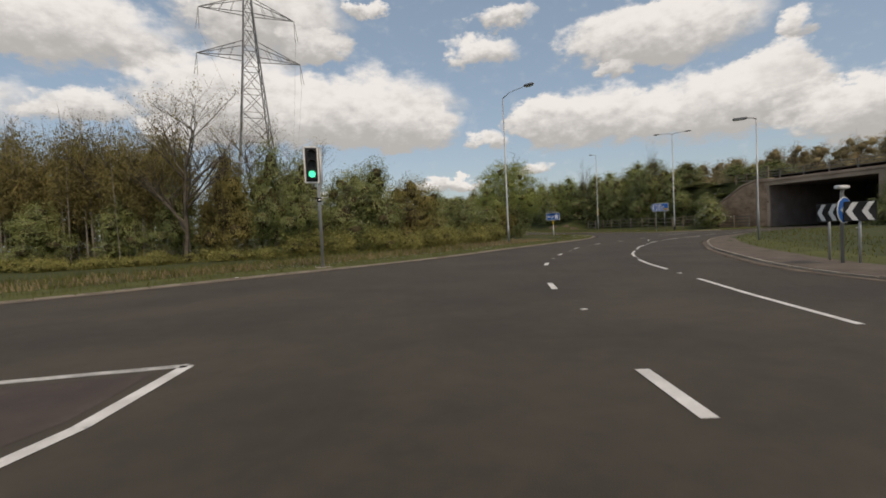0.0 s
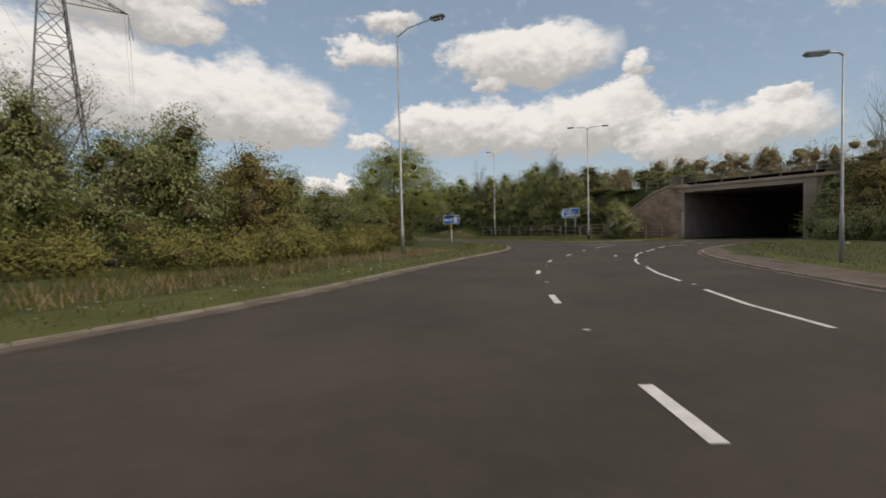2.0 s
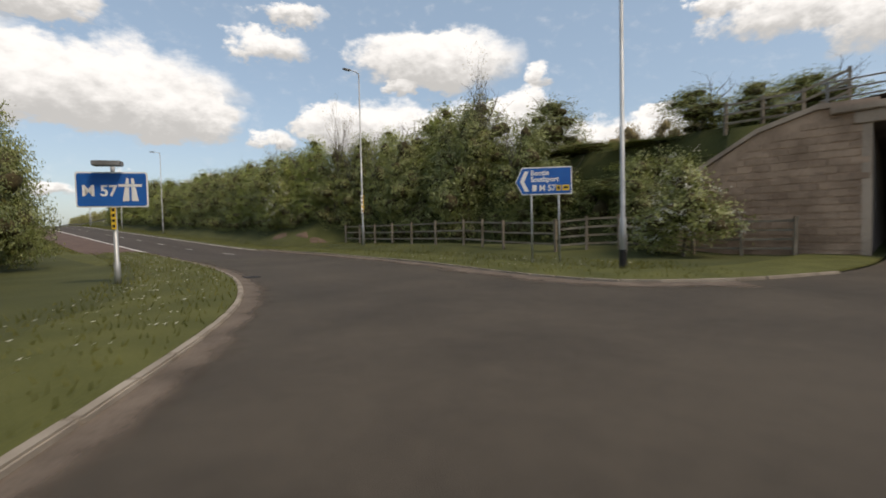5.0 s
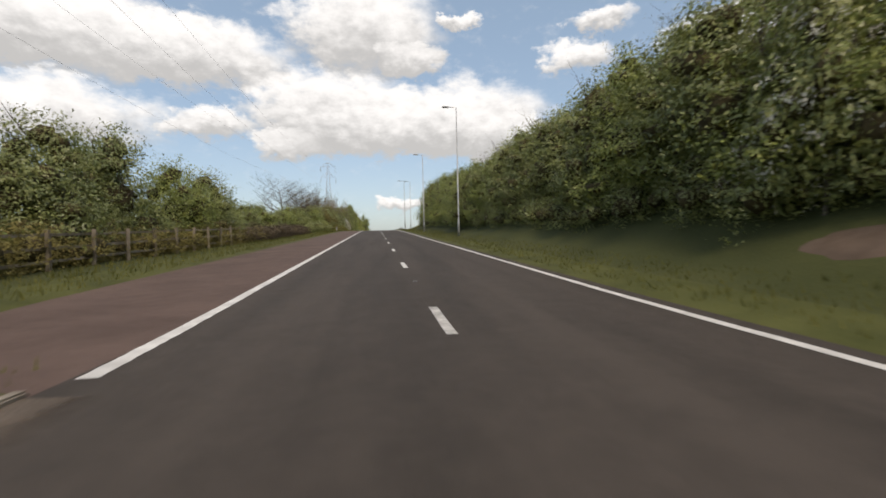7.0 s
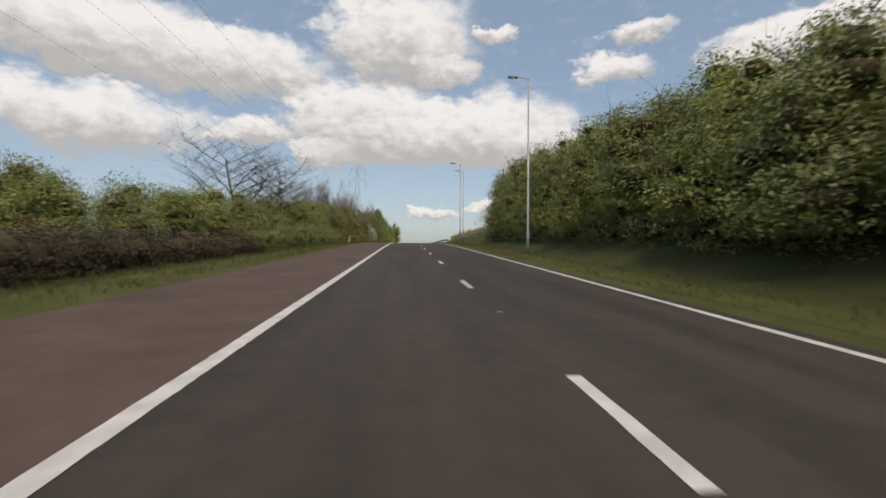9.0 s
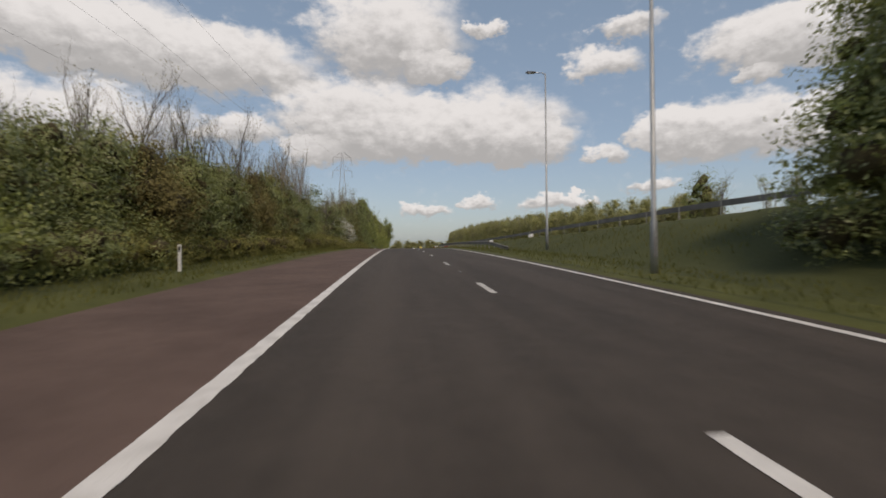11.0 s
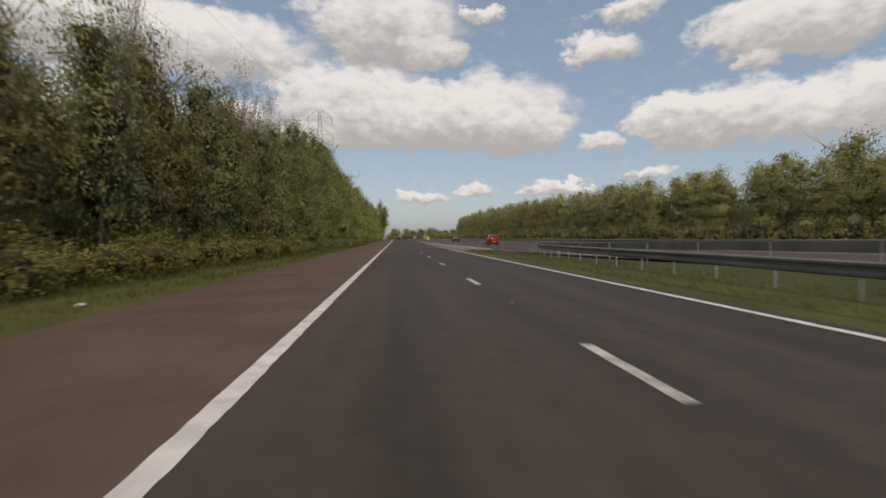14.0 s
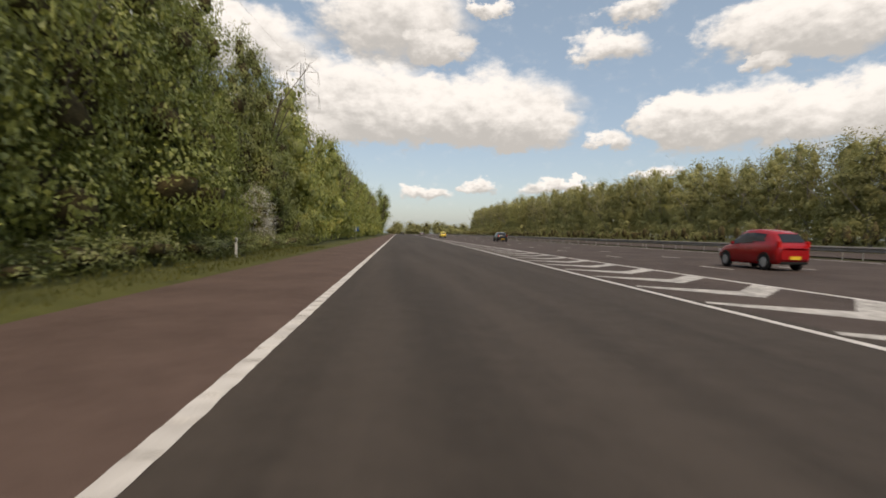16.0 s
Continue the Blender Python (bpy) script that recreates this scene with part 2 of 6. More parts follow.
M = dict(
    slip_tarmac=material("slip_tarmac", (0.04212, 0.03452, 0.0281), (0.07128, 0.05753, 0.04711), 1.0, 0.85, 0.5, 90, fine=0.55, mid=0.9, stretch=(1.1, 0.06, 1.0)),
    tarmac=material("tarmac", (0.04551, 0.03776, 0.02869), (0.07303, 0.06003, 0.04473), 0.35, 0.85, 0.5, 90, mid=0.9, fine=0.5),
    tarmac_old=material("old_tarmac", (0.05616, 0.0423, 0.03654), (0.09504, 0.07238, 0.06177), 0.5, 0.88, 0.6, 80, mid=0.9, fine=0.5),
    red_tarmac=material("red_tarmac", (0.086, 0.0558, 0.04437), (0.128, 0.08463, 0.06786), 0.6, 0.88, 0.5, 80, mid=0.9, fine=0.45),
    paint=material("road_paint", (0.50, 0.48, 0.45), (0.72, 0.70, 0.66), 3.0, 0.6, 0.3, 60, fine=0.6),
    worn_paint=material("worn_road_paint", (0.26, 0.25, 0.23), (0.60, 0.58, 0.54), 4.0, 0.7, 0.3, 30, fine=0.9),
    kerb=material("concrete_kerb", (0.19, 0.160, 0.126), (0.32, 0.280, 0.228), 1.5, 0.9, 0.5, 40, obj=0.5),
    concrete=material("weathered_concrete", (0.305, 0.2223, 0.1628), (0.5487, 0.4153, 0.3102), 0.5, 0.9, 0.4, 14, fine=0.3),
    stone=material("rough_stone", (0.2662, 0.1728, 0.1154), (0.5082, 0.3432, 0.2363), 0.9, 0.95, 0.8, 9, obj=0.5),
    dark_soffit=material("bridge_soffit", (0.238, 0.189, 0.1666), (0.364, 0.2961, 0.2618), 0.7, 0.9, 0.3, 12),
    grass=material("grass", (0.053, 0.0588, 0.0133), (0.0954, 0.098, 0.0266), 0.8, 0.95, 0.9, 25, fine=0.6),
    rough_grass=material("rough_grass", (0.03816, 0.045, 0.0114), (0.06572, 0.07025, 0.0209), 0.35, 0.95, 0.9, 12, fine=0.6),
    blade=material("grass_blade", (0.0937, 0.1004, 0.02346), (0.1998, 0.1907, 0.05187), 0.6, 0.8, leaf=0.5, island=0.5),
    dry_blade=material("dry_grass_blade", (0.19, 0.135, 0.070), (0.36, 0.275, 0.155), 0.6, 0.85, leaf=0.25, island=0.8),
    soil=material("bare_soil", (0.0828, 0.057, 0.03975), (0.1325, 0.09225, 0.06675), 1.5, 0.95, 0.8, 20),
    gutter=material("gutter_dirt", (0.085, 0.067, 0.052), (0.150, 0.118, 0.092), 1.4, 0.95, 0.6, 30, fine=0.8),
    steel=material("galvanised_steel", (0.30, 0.31, 0.31), (0.46, 0.47, 0.47), 1.2, 0.5, 0.1, 30, metal=0.55, fine=0.3),
    rail=material("dull_galvanised_rail", (0.155, 0.140, 0.124), (0.255, 0.232, 0.208), 0.8, 0.6, 0.1, 30, metal=0.2),
    post_grey=material("pale_galvanised_post", (0.302, 0.302, 0.288), (0.432, 0.432, 0.410), 1.2, 0.6, metal=0.15),
    lattice=material("grey_painted_lattice", (0.20, 0.20, 0.20), (0.30, 0.30, 0.30), 1.2, 0.6, metal=0.3),
    # steel of the far pylon, lightened so the colour carries distance haze
    hazed_lattice=material("haze_paled_lattice", (0.40, 0.41, 0.43), (0.52, 0.53, 0.55), 1.2, 0.6, metal=0.2),
    cable=material("cable", (0.240, 0.240, 0.240), (0.384, 0.384, 0.384), 1.0, 0.6),
    wood=material("weathered_timber", (0.155, 0.128, 0.092), (0.29, 0.245, 0.19), 2.0, 0.9, 0.6, 35, obj=0.5),
    white=material("white_paint", (0.62, 0.61, 0.58), (0.80, 0.79, 0.76), 2.0, 0.45, fine=0.2),
    blue=material("blue_sign_face", (0.008, 0.085, 0.32), (0.014, 0.115, 0.40), 1.5, 0.35, fine=0.2),
    yellow=material("yellow_sticker", (0.62, 0.40, 0.03), (0.78, 0.52, 0.05), 2.0, 0.45),
    black=material("black_plastic", (0.010, 0.010, 0.010), (0.026, 0.025, 0.024), 3.0, 0.5),
    grey=material("grey_metal_back", (0.17, 0.17, 0.17), (0.26, 0.26, 0.26), 2.0, 0.5, metal=0.3),
    bark=material("bark", (0.075, 0.062, 0.046), (0.16, 0.135, 0.105), 3.0, 0.95, 0.6, 25, obj=0.4),
    pale_bark=material("pale_bark", (0.17, 0.15, 0.12), (0.33, 0.295, 0.25), 3.0, 0.95, 0.6, 25, obj=0.4),
    green=material("green_leaf", (0.1329, 0.1701, 0.03725), (0.3612, 0.3885, 0.09709), 0.9, 0.5, spec=0.65, leaf=0.28, island=0.26, obj=0.35),
    dark_green=material("dark_green_leaf", (0.1081, 0.1356, 0.03881), (0.2932, 0.311, 0.09643), 0.9, 0.48, spec=0.65, leaf=0.22, island=0.26, obj=0.35),
    olive=material("olive_bud_leaf", (0.1531, 0.1314, 0.04074), (0.3317, 0.2806, 0.09691), 0.9, 0.75, leaf=0.28, island=0.26, obj=0.35),
    # spring leaf made paler and flatter: distance haze mixed into its two tones
    hazed_leaf=material("haze_paled_leaf", (0.2352, 0.2296, 0.0902), (0.4816, 0.4648, 0.209), 0.25, 0.8, leaf=0.42, island=0.2, obj=0.45),
    far_bud=material("far_budding_twigs", (0.247, 0.1984, 0.1063), (0.468, 0.3904, 0.2188), 0.25, 0.85, leaf=0.42, island=0.25, obj=0.45),
    bright=material("bright_spring_leaf", (0.2226, 0.2137, 0.04536), (0.4809, 0.4427, 0.1268), 0.7, 0.7, leaf=0.30, island=0.26, obj=0.355),
    russet=material("russet_bud_leaf", (0.1238, 0.1006, 0.03484), (0.2562, 0.2156, 0.07808), 0.9, 0.8, leaf=0.2, island=0.26, obj=0.35),
    brown_hedge=material("brown_hedge_twigs", (0.060, 0.044, 0.030), (0.125, 0.096, 0.062), 0.9, 0.9, leaf=0.1, island=0.5),
    # dark fill for crowns and hedges: the shade between leaves as a colour
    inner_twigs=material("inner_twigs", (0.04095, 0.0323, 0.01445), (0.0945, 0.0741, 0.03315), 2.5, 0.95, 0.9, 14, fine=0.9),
    blossom=material("white_blossom", (0.4072, 0.4072, 0.3393), (0.7465, 0.7351, 0.656), 1.5, 0.8, leaf=0.2, island=0.6),
    bramble=material("bramble_leaf", (0.1113, 0.1202, 0.02921), (0.3064, 0.2731, 0.08223), 0.8, 0.7, leaf=0.2, island=0.9),
    red_paint=material("red_car_paint", (0.296, 0.0056, 0.009), (0.3552, 0.0098, 0.0126), 0.5, 0.22, fine=0.05, spec=0.6),
    dark_paint=material("black_car_paint", (0.012, 0.013, 0.015), (0.022, 0.023, 0.026), 0.5, 0.2, fine=0.05, spec=0.6),
    yellow_paint=material("yellow_car_paint", (0.62, 0.50, 0.05), (0.72, 0.58, 0.07), 0.5, 0.25, fine=0.05, spec=0.6),
    silver_paint=material("silver_car_paint", (0.42, 0.43, 0.44), (0.52, 0.53, 0.54), 0.5, 0.25, metal=0.5, fine=0.05),
    tyre=material("tyre_rubber", (0.012, 0.012, 0.012), (0.028, 0.027, 0.026), 5.0, 0.85),
    glass=material("tinted_car_glass", (0.010, 0.012, 0.014), (0.016, 0.018, 0.02), 1.0, 0.16, fine=0.05, spec=0.45),
    tail=material("red_lamp_lens", (0.42, 0.01, 0.01), (0.55, 0.02, 0.02), 2.0, 0.2),
    flower=material("dandelion_yellow", (0.60, 0.46, 0.02), (0.78, 0.62, 0.04), 4.0, 0.7, island=0.5),
    litter=material("litter_white", (0.55, 0.55, 0.55), (0.80, 0.80, 0.80), 4.0, 0.6),
)


def glow(name, colour, strength):
    m = bpy.data.materials.new(name)
    m.use_nodes = True
    b = m.node_tree.nodes["Principled BSDF"]
    b.inputs["Base Color"].default_value = (*colour, 1)
    b.inputs["Emission Color"].default_value = (*colour, 1)
    b.inputs["Emission Strength"].default_value = strength
    return m


def dirt_material(name, dark, light):
    """Loose dirt that thins out raggedly towards the middle of the road, by the mesh's own spread attribute."""
    m = material(name, dark, light, 1.4, 0.95, 0.6, 30, fine=0.8)
    nt = m.node_tree
    add, link = nt.nodes.new, nt.links.new
    at = add("ShaderNodeAttribute")
    at.attribute_name = "spread"
    n = add("ShaderNodeTexNoise")
    n.inputs["Scale"].default_value, n.inputs["Detail"].default_value, n.inputs["Roughness"].default_value = 1.7, 8, 0.7
    geo = add("ShaderNodeNewGeometry")
    link(geo.outputs["Position"], n.inputs["Vector"])
    k = add("ShaderNodeMath")
    k.operation = "MULTIPLY_ADD"
    link(n.outputs["Fac"], k.inputs[0])
    k.inputs[1].default_value = 1.1
    link(at.outputs["Fac"], k.inputs[2])
    r = add("ShaderNodeMapRange")
    r.interpolation_type = "SMOOTHSTEP"
    r.inputs["From Min"].default_value, r.inputs["From Max"].default_value = 0.72, 1.5
    link(k.outputs[0], r.inputs["Value"])
    link(r.outputs[0], nt.nodes["Principled BSDF"].inputs["Alpha"])
    return m


M["road_dirt"] = dirt_material("road_dirt", (0.085, 0.067, 0.052), (0.160, 0.126, 0.098))
M["green_light"] = glow("green_signal_light", (0.03, 0.85, 0.50), 1.4)

# ---- mesh helpers ----
def mesh_from(name, verts, faces, mat, smooth=False):
    me = bpy.data.meshes.new(name)
    me.from_pydata([tuple(v) for v in verts], [], [tuple(f) for f in faces])
    me.materials.append(mat)
    if smooth:
        me.polygons.foreach_set("use_smooth", [True] * len(me.polygons))
    me.update()
    return me


def put(name, verts, faces, mat, parent=None, label="", smooth=False):
    ob = new(name, mesh_from(name, verts, faces, mat, smooth))
    if parent is not None:
        ob.parent = parent
    if label:
        ob["label"] = label
    return ob


def part(name, bm, mat, parent, label="", smooth=False):
    me = bpy.data.meshes.new(name)
    bm.to_mesh(me)
    bm.free()
    me.materials.append(mat)
    if smooth:
        me.polygons.foreach_set("use_smooth", [True] * len(me.polygons))
    ob = new(name, me)
    ob.parent = parent
    if label:
        ob["label"] = label
    return ob


def empty(name, m, label, category, group="", kind=""):
    ob = new(name)
    ob.empty_display_size = 0.3
    ob.matrix_basis = m
    return tagged(ob, label, category, group, kind)


def box_bm(x0, y0, z0, x1, y1, z1, bevel=0.0, bm=None):
    b = bmesh.new()
    bmesh.ops.create_cube(b, size=1)
    for v in b.verts:
        v.co = Vector(((x0 + x1) / 2 + v.co.x * (x1 - x0), (y0 + y1) / 2 + v.co.y * (y1 - y0), (z0 + z1) / 2 + v.co.z * (z1 - z0)))
    if bevel:
        bmesh.ops.bevel(b, geom=b.edges[:], offset=bevel, segments=2, affect="EDGES")
    return b


def tube(path, radii, sides, verts, faces, cap=True):
    """Adds a tapered tube along path to verts and faces."""
    base = len(verts)
    pts = [Vector(p) for p in path]
    for i, p in enumerate(pts):
        d = (pts[min(i + 1, len(pts) - 1)] - pts[max(i - 1, 0)])
        if d.length < 1e-6:
            d = Vector((0, 0, 1))
        d.normalize()
        u = d.cross(Vector((0, 1, 0)) if abs(d.y) < 0.9 else Vector((1, 0, 0))).normalized()
        w = d.cross(u)
        for k in range(sides):
            a = 2 * math.pi * k / sides
            verts.append(p + (u * math.cos(a) + w * math.sin(a)) * radii[i])
    for i in range(len(pts) - 1):
        for k in range(sides):
            a, b = base + i * sides + k, base + i * sides + (k + 1) % sides
            faces.append((a, b, b + sides, a + sides))
    if cap:
        faces.append(tuple(base + k for k in reversed(range(sides))))
        faces.append(tuple(base + (len(pts) - 1) * sides + k for k in range(sides)))


def interp(table, v):
    if v <= table[0][0]:
        return table[0][1]
    for (a, u), (b, w) in zip(table, table[1:]):
        if v <= b:
            return u + (w - u) * (v - a) / (b - a)
    return table[-1][1]


def smooth01(u):
    u = min(max(u, 0.0), 1.0)
    return u * u * (3 - 2 * u)


# ---- the lie of the land ----
def slip_z(y):
    """Height of the slip road: level, a climb of 4.5 per cent, then level again beside the motorway."""
    if y <= -14:
        return 0.0
    if y <= 4:
        return 0.045 * (y + 14) ** 2 / 36
    if y <= 75:
        return 0.405 + 0.045 * (y - 4)
    u = min(y, 155) - 75
    return 3.6 + 0.045 * (u - u * u / 160)


MOTORWAY_Z = [(-300, 6.3), (-36, 6.3), (0, 6.6), (60, 6.9), (105, 6.7), (130, 6.3), (150, 5.95), (185, 5.48), (200, 5.4), (1500, 5.4)]
MOTORWAY_X = [(-400, 11.3), (-53, 11.3), (-41, 11.3), (-36, 14.5), (-20, 18), (0, 18.5), (50, 17), (100, 14.2), (120, 13), (140, 12), (160, 10.6), (191, 8.0), (215, 7.8), (240, 7.2), (290, 6.5), (335, 6.2), (1500, 6.2)]
ROAD_L = [(-14, -4.7), (-8, -4.15), (-1.5, -3.85), (0.5, -3.74), (1500, -3.74)]
ROAD_R = [(-14, 3.75), (-8, 4.3), (-4, 4.45), (6, 4.05), (230, 4.05), (335, 6.3), (1500, 6.3)]
SHOULDER = -7.55

LEFT_KERB = [(-75, -71.5), (-60, -68.3), (-51, -65.9), (-47.5, -64.3), (-44.5, -62.9), (-42, -61.7), (-38.8, -60.0), (-35, -57.6),
             (-30, -53.5), (-25, -50.1), (-20, -46.7), (-17, -44.2), (-14.2, -41.2), (-11.5, -37.6), (-9.2, -33.9), (-7.6, -29.9),
             (-6.6, -26.2), (-5.5, -20.3), (-4.7, -14), (-4.15, -8), (-3.85, -1.5)]
ISLAND_KERB = [(-36, -98), (-34.8, -80), (-34.2, -76.5), (-33.4, -74.4), (-32.2, -72.4), (-30.2, -69.9), (-27.4, -66.6), (-24.6, -63.9),
               (-22, -61.5), (-19.2, -59.2), (-15.6, -56.9), (-12, -55.2), (-6, -53.8), (0, -53.2), (12.5, -52.2), (40, -51.4)]
RIGHT_KERB = [(40, -42.6), (12, -42.2), (7, -42.0), (3, -41.2), (0, -39.8), (-1.8, -37.6), (-1.4, -34.7), (-0.2, -31.2), (0.9, -27.5),
              (2.0, -23), (2.95, -18.6), (3.75, -14), (4.3, -8), (4.45, -4)]
ISLAND = ISLAND_KERB + [(40, -130), (-36, -130)]
ROUND_ROAD = LEFT_KERB[:-2] + [(3.75, -14)] + RIGHT_KERB[-4::-1] + ISLAND_KERB[::-1] + [(-60, -120), (-85, -100)]


def inside(x, y, poly):
    hit = False
    for (x0, y0), (x1, y1) in zip(poly, poly[1:] + poly[:1]):
        if (y0 > y) != (y1 > y) and x < (x1 - x0) * (y - y0) / (y1 - y0) + x0:
            hit = not hit
    return hit


def off_road(x, y, poly):
    """Distance to the outline of poly."""
    best = 1e9
    for (x0, y0), (x1, y1) in zip(poly, poly[1:] + poly[:1]):
        dx, dy = x1 - x0, y1 - y0
        t = min(max(((x - x0) * dx + (y - y0) * dy) / (dx * dx + dy * dy), 0), 1)
        best = min(best, math.hypot(x - x0 - t * dx, y - y0 - t * dy))
    return best


BRIDGE_X, BRIDGE_N, BRIDGE_S = 11.0, -41.7, -52.6


def ground_z(x, y):
    zs, zm, xm = slip_z(y), interp(MOTORWAY_Z, y), interp(MOTORWAY_X, y)
    bumps = 0.12 * noise.noise((x * 0.16, y * 0.16, 1.3)) + 0.05 * noise.noise((x * 0.6, y * 0.6, 7.0))
    rise = 0.42 * smooth01((x - 6.2) / 2.6) * smooth01((y + 37) / 5) * smooth01((6 - y) / 10)
    # underpass
    if BRIDGE_S < y < BRIDGE_N and -10 < x < 84:
        return -0.1
    if y > -14 and interp(ROAD_L, y) - 4.4 < x < interp(ROAD_R, y) + 0.4 and (y > -2.5 or x > interp(ROAD_L, y) - 0.4):
        return zs - 0.1
    if y <= -12 and -90 < x < 42 and -125 < y:
        if inside(x, y, ROUND_ROAD) or off_road(x, y, ROUND_ROAD) < 0.9:
            return -0.1
    if y > (202 if x < interp(MOTORWAY_X, y) else 196) and x > 3 and x < 60:
        return 5.3
    if x > xm:
        far = smooth01((x - xm - 46) / 40)
        return zm - 0.1 + (far * -3.5) + (bumps if x > xm + 40 else 0)
    if y > 185 and x > 4:
        return 5.42
    toe = interp([(-72, 3), (-62, 7), (-53.5, 10.6), (-41.6, 10.9), (-36, 10.9), (-33, 12.0), (-28, 12.2), (-8, 12.0), (-2, 6.6), (60, 6.2), (110, 7.2), (190, 7.6)], y)
    if BRIDGE_N <= y < -36.5 and x > -9:
        return 0.05 if x < BRIDGE_X + 0.4 else zm - 0.6
    if x > toe:
        u = (x - toe) / max(xm - 0.8 - toe, 0.8)
        return zs + 0.06 + rise + (zm - zs - 0.1 - rise) * smooth01(u * 0.95 + 0.02) + bumps * min(1, (x - toe))
    if y < -53 and inside(x, y, ISLAND):
        return 0.04 + 0.25 * bumps + 0.15 * smooth01((x + 34) / 30)
    if x < -9:
        zs = zs * (1 - 0.75 * smooth01((-x - 17) / 35))
        w = smooth01((2 - y) / 26)
        if w > 0:
            d = off_road(x, y, LEFT_KERB) if x > -130 and y > -130 else 20
            return zs + 0.06 + bumps * (0.25 + 1.2 * w * smooth01((d - 2) / 6)) + w * 0.5 * smooth01((d - 5) / 12)
    return zs + 0.05 + rise + bumps * (0.25 if x < -9 or x > 6 else 0.12)


def build_ground():
    xs = [-1500, -900, -500, -300, -200, -150, -120] + [-100 + 4 * i for i in range(8)] + [-68 + 1.0 * i for i in range(60)]
    xs += [-8 + 0.5 * i for i in range(46)] + [15 + i for i in range(50)] + [66, 72, 80, 95, 120, 160, 220, 320, 500, 900, 1500]
    ys = [-1500, -900, -500, -300, -200, -160, -135] + [-120 + i for i in range(67)]
    ys = [y for y in ys if y < -53] + [-52.61, -52.59] + [-52 + i for i in range(10)] + [-41.71, -41.69] + [-41 + i for i in range(240)]
    ys += [200 + 2.5 * i for i in range(50)] + [330 + 12 * i for i in range(20)] + [600, 700, 850, 1100, 1500, 2200]
    verts = [(x, y, ground_z(x, y)) for y in ys for x in xs]
    n = len(xs)
    faces = [(j * n + i, j * n + i + 1, (j + 1) * n + i + 1, (j + 1) * n + i) for j in range(len(ys) - 1) for i in range(n - 1)]
    return tagged(put("ground", verts, faces, M["rough_grass"], smooth=True), "rough grassy ground with banks and verges", "ground", kind="structure")


def resample(pts, step):
    out = []
    for (x0, y0), (x1, y1) in zip(pts, pts[1:]):
        k = max(1, round(math.hypot(x1 - x0, y1 - y0) / step))
        out += [(x0 + (x1 - x0) * i / k, y0 + (y1 - y0) * i / k) for i in range(k)]
    return out + [pts[-1]]


def rounded(pts, times=2):
    for _ in range(times):
        new_pts = [pts[0]]
        for (x0, y0), (x1, y1) in zip(pts, pts[1:]):
            new_pts += [(0.75 * x0 + 0.25 * x1, 0.75 * y0 + 0.25 * y1), (0.25 * x0 + 0.75 * x1, 0.25 * y0 + 0.75 * y1)]
        pts = new_pts + [pts[-1]]
    return pts


def normals(pts):
    out = []
    for i in range(len(pts)):
        a, b = pts[max(i - 1, 0)], pts[min(i + 1, len(pts) - 1)]
        d = math.hypot(b[0] - a[0], b[1] - a[1]) or 1
        out.append((-(b[1] - a[1]) / d, (b[0] - a[0]) / d))
    return out


def ribbon(pts, offsets, heights, zfun):
    """A strip along pts (offsets to its left), at zfun(x, y) + height."""
    nrm = normals(pts)
    verts, faces, k = [], [], len(offsets)
    for (x, y), (nx, ny) in zip(pts, nrm):
        for o, h in zip(offsets, heights):
            verts.append((x + nx * o, y + ny * o, zfun(x, y) + h))
    for i in range(len(pts) - 1):
        for j in range(k - 1):
            a = i * k + j
            faces.append((a, a + k, a + k + 1, a + 1))
    return verts, faces


flat = lambda x, y: slip_z(y) if y > -14 else 0.0
at_slip = lambda x, y: slip_z(y)
at_motorway = lambda x, y: interp(MOTORWAY_Z, y)

ground = build_ground()


# ---- roads ----
def build_roundabout_road():
    bm = bmesh.new()
    left = rounded(LEFT_KERB[:-2], 2)
    right = rounded(RIGHT_KERB[:-2], 2)
    isl = rounded(ISLAND_KERB, 2)
    outline = left + right[::-1] + isl[::-1] + [(-60, -120), (-85, -100)]
    vs = [bm.verts.new((x, y, 0)) for x, y in outline]
    f = bm.faces.new(vs)
    bmesh.ops.triangulate(bm, faces=[f])
    bmesh.ops.recalc_face_normals(bm, faces=bm.faces[:])
    if bm.faces[:][0].normal.z < 0:
        bmesh.ops.reverse_faces(bm, faces=bm.faces[:])
    ob = part("road_1", bm, M["tarmac"], None)
    return tagged(ob, "dark worn tarmac of a large roundabout", "road", kind="structure")


def strip_road(name, y0, y1, step, left, right, zfun, mat, label, lift=0.0):
    verts, faces, y, rows = [], [], y0, 0
    while y <= y1 + 1e-6:
        a, b = left(y), right(y)
        for k in range(5):
            x = a + (b - a) * k / 4
            verts.append((x, y, zfun(x, y) + lift))
        rows += 1
        y += step
    for i in range(rows - 1):
        for k in range(4):
            v = i * 5 + k
            faces.append((v, v + 1, v + 6, v + 5))
    return tagged(put(name, verts, faces, mat), label, "road", kind="structure")


road_round = build_roundabout_road()
road_slip = strip_road("road_2", -14, 700, 2, lambda y: interp(ROAD_L, y), lambda y: interp(ROAD_R, y), at_slip, M["slip_tarmac"],
                       "dark grey tarmac slip road climbing to a motorway")
shoulder = strip_road("road_3", -1.5, 700.5, 2, lambda y: SHOULDER + (0.5 * (1 - smooth01((y + 1.5) / 6))), lambda y: interp(ROAD_L, y), at_slip, M["red_tarmac"],
                      "reddish-brown tarmac hard shoulder")
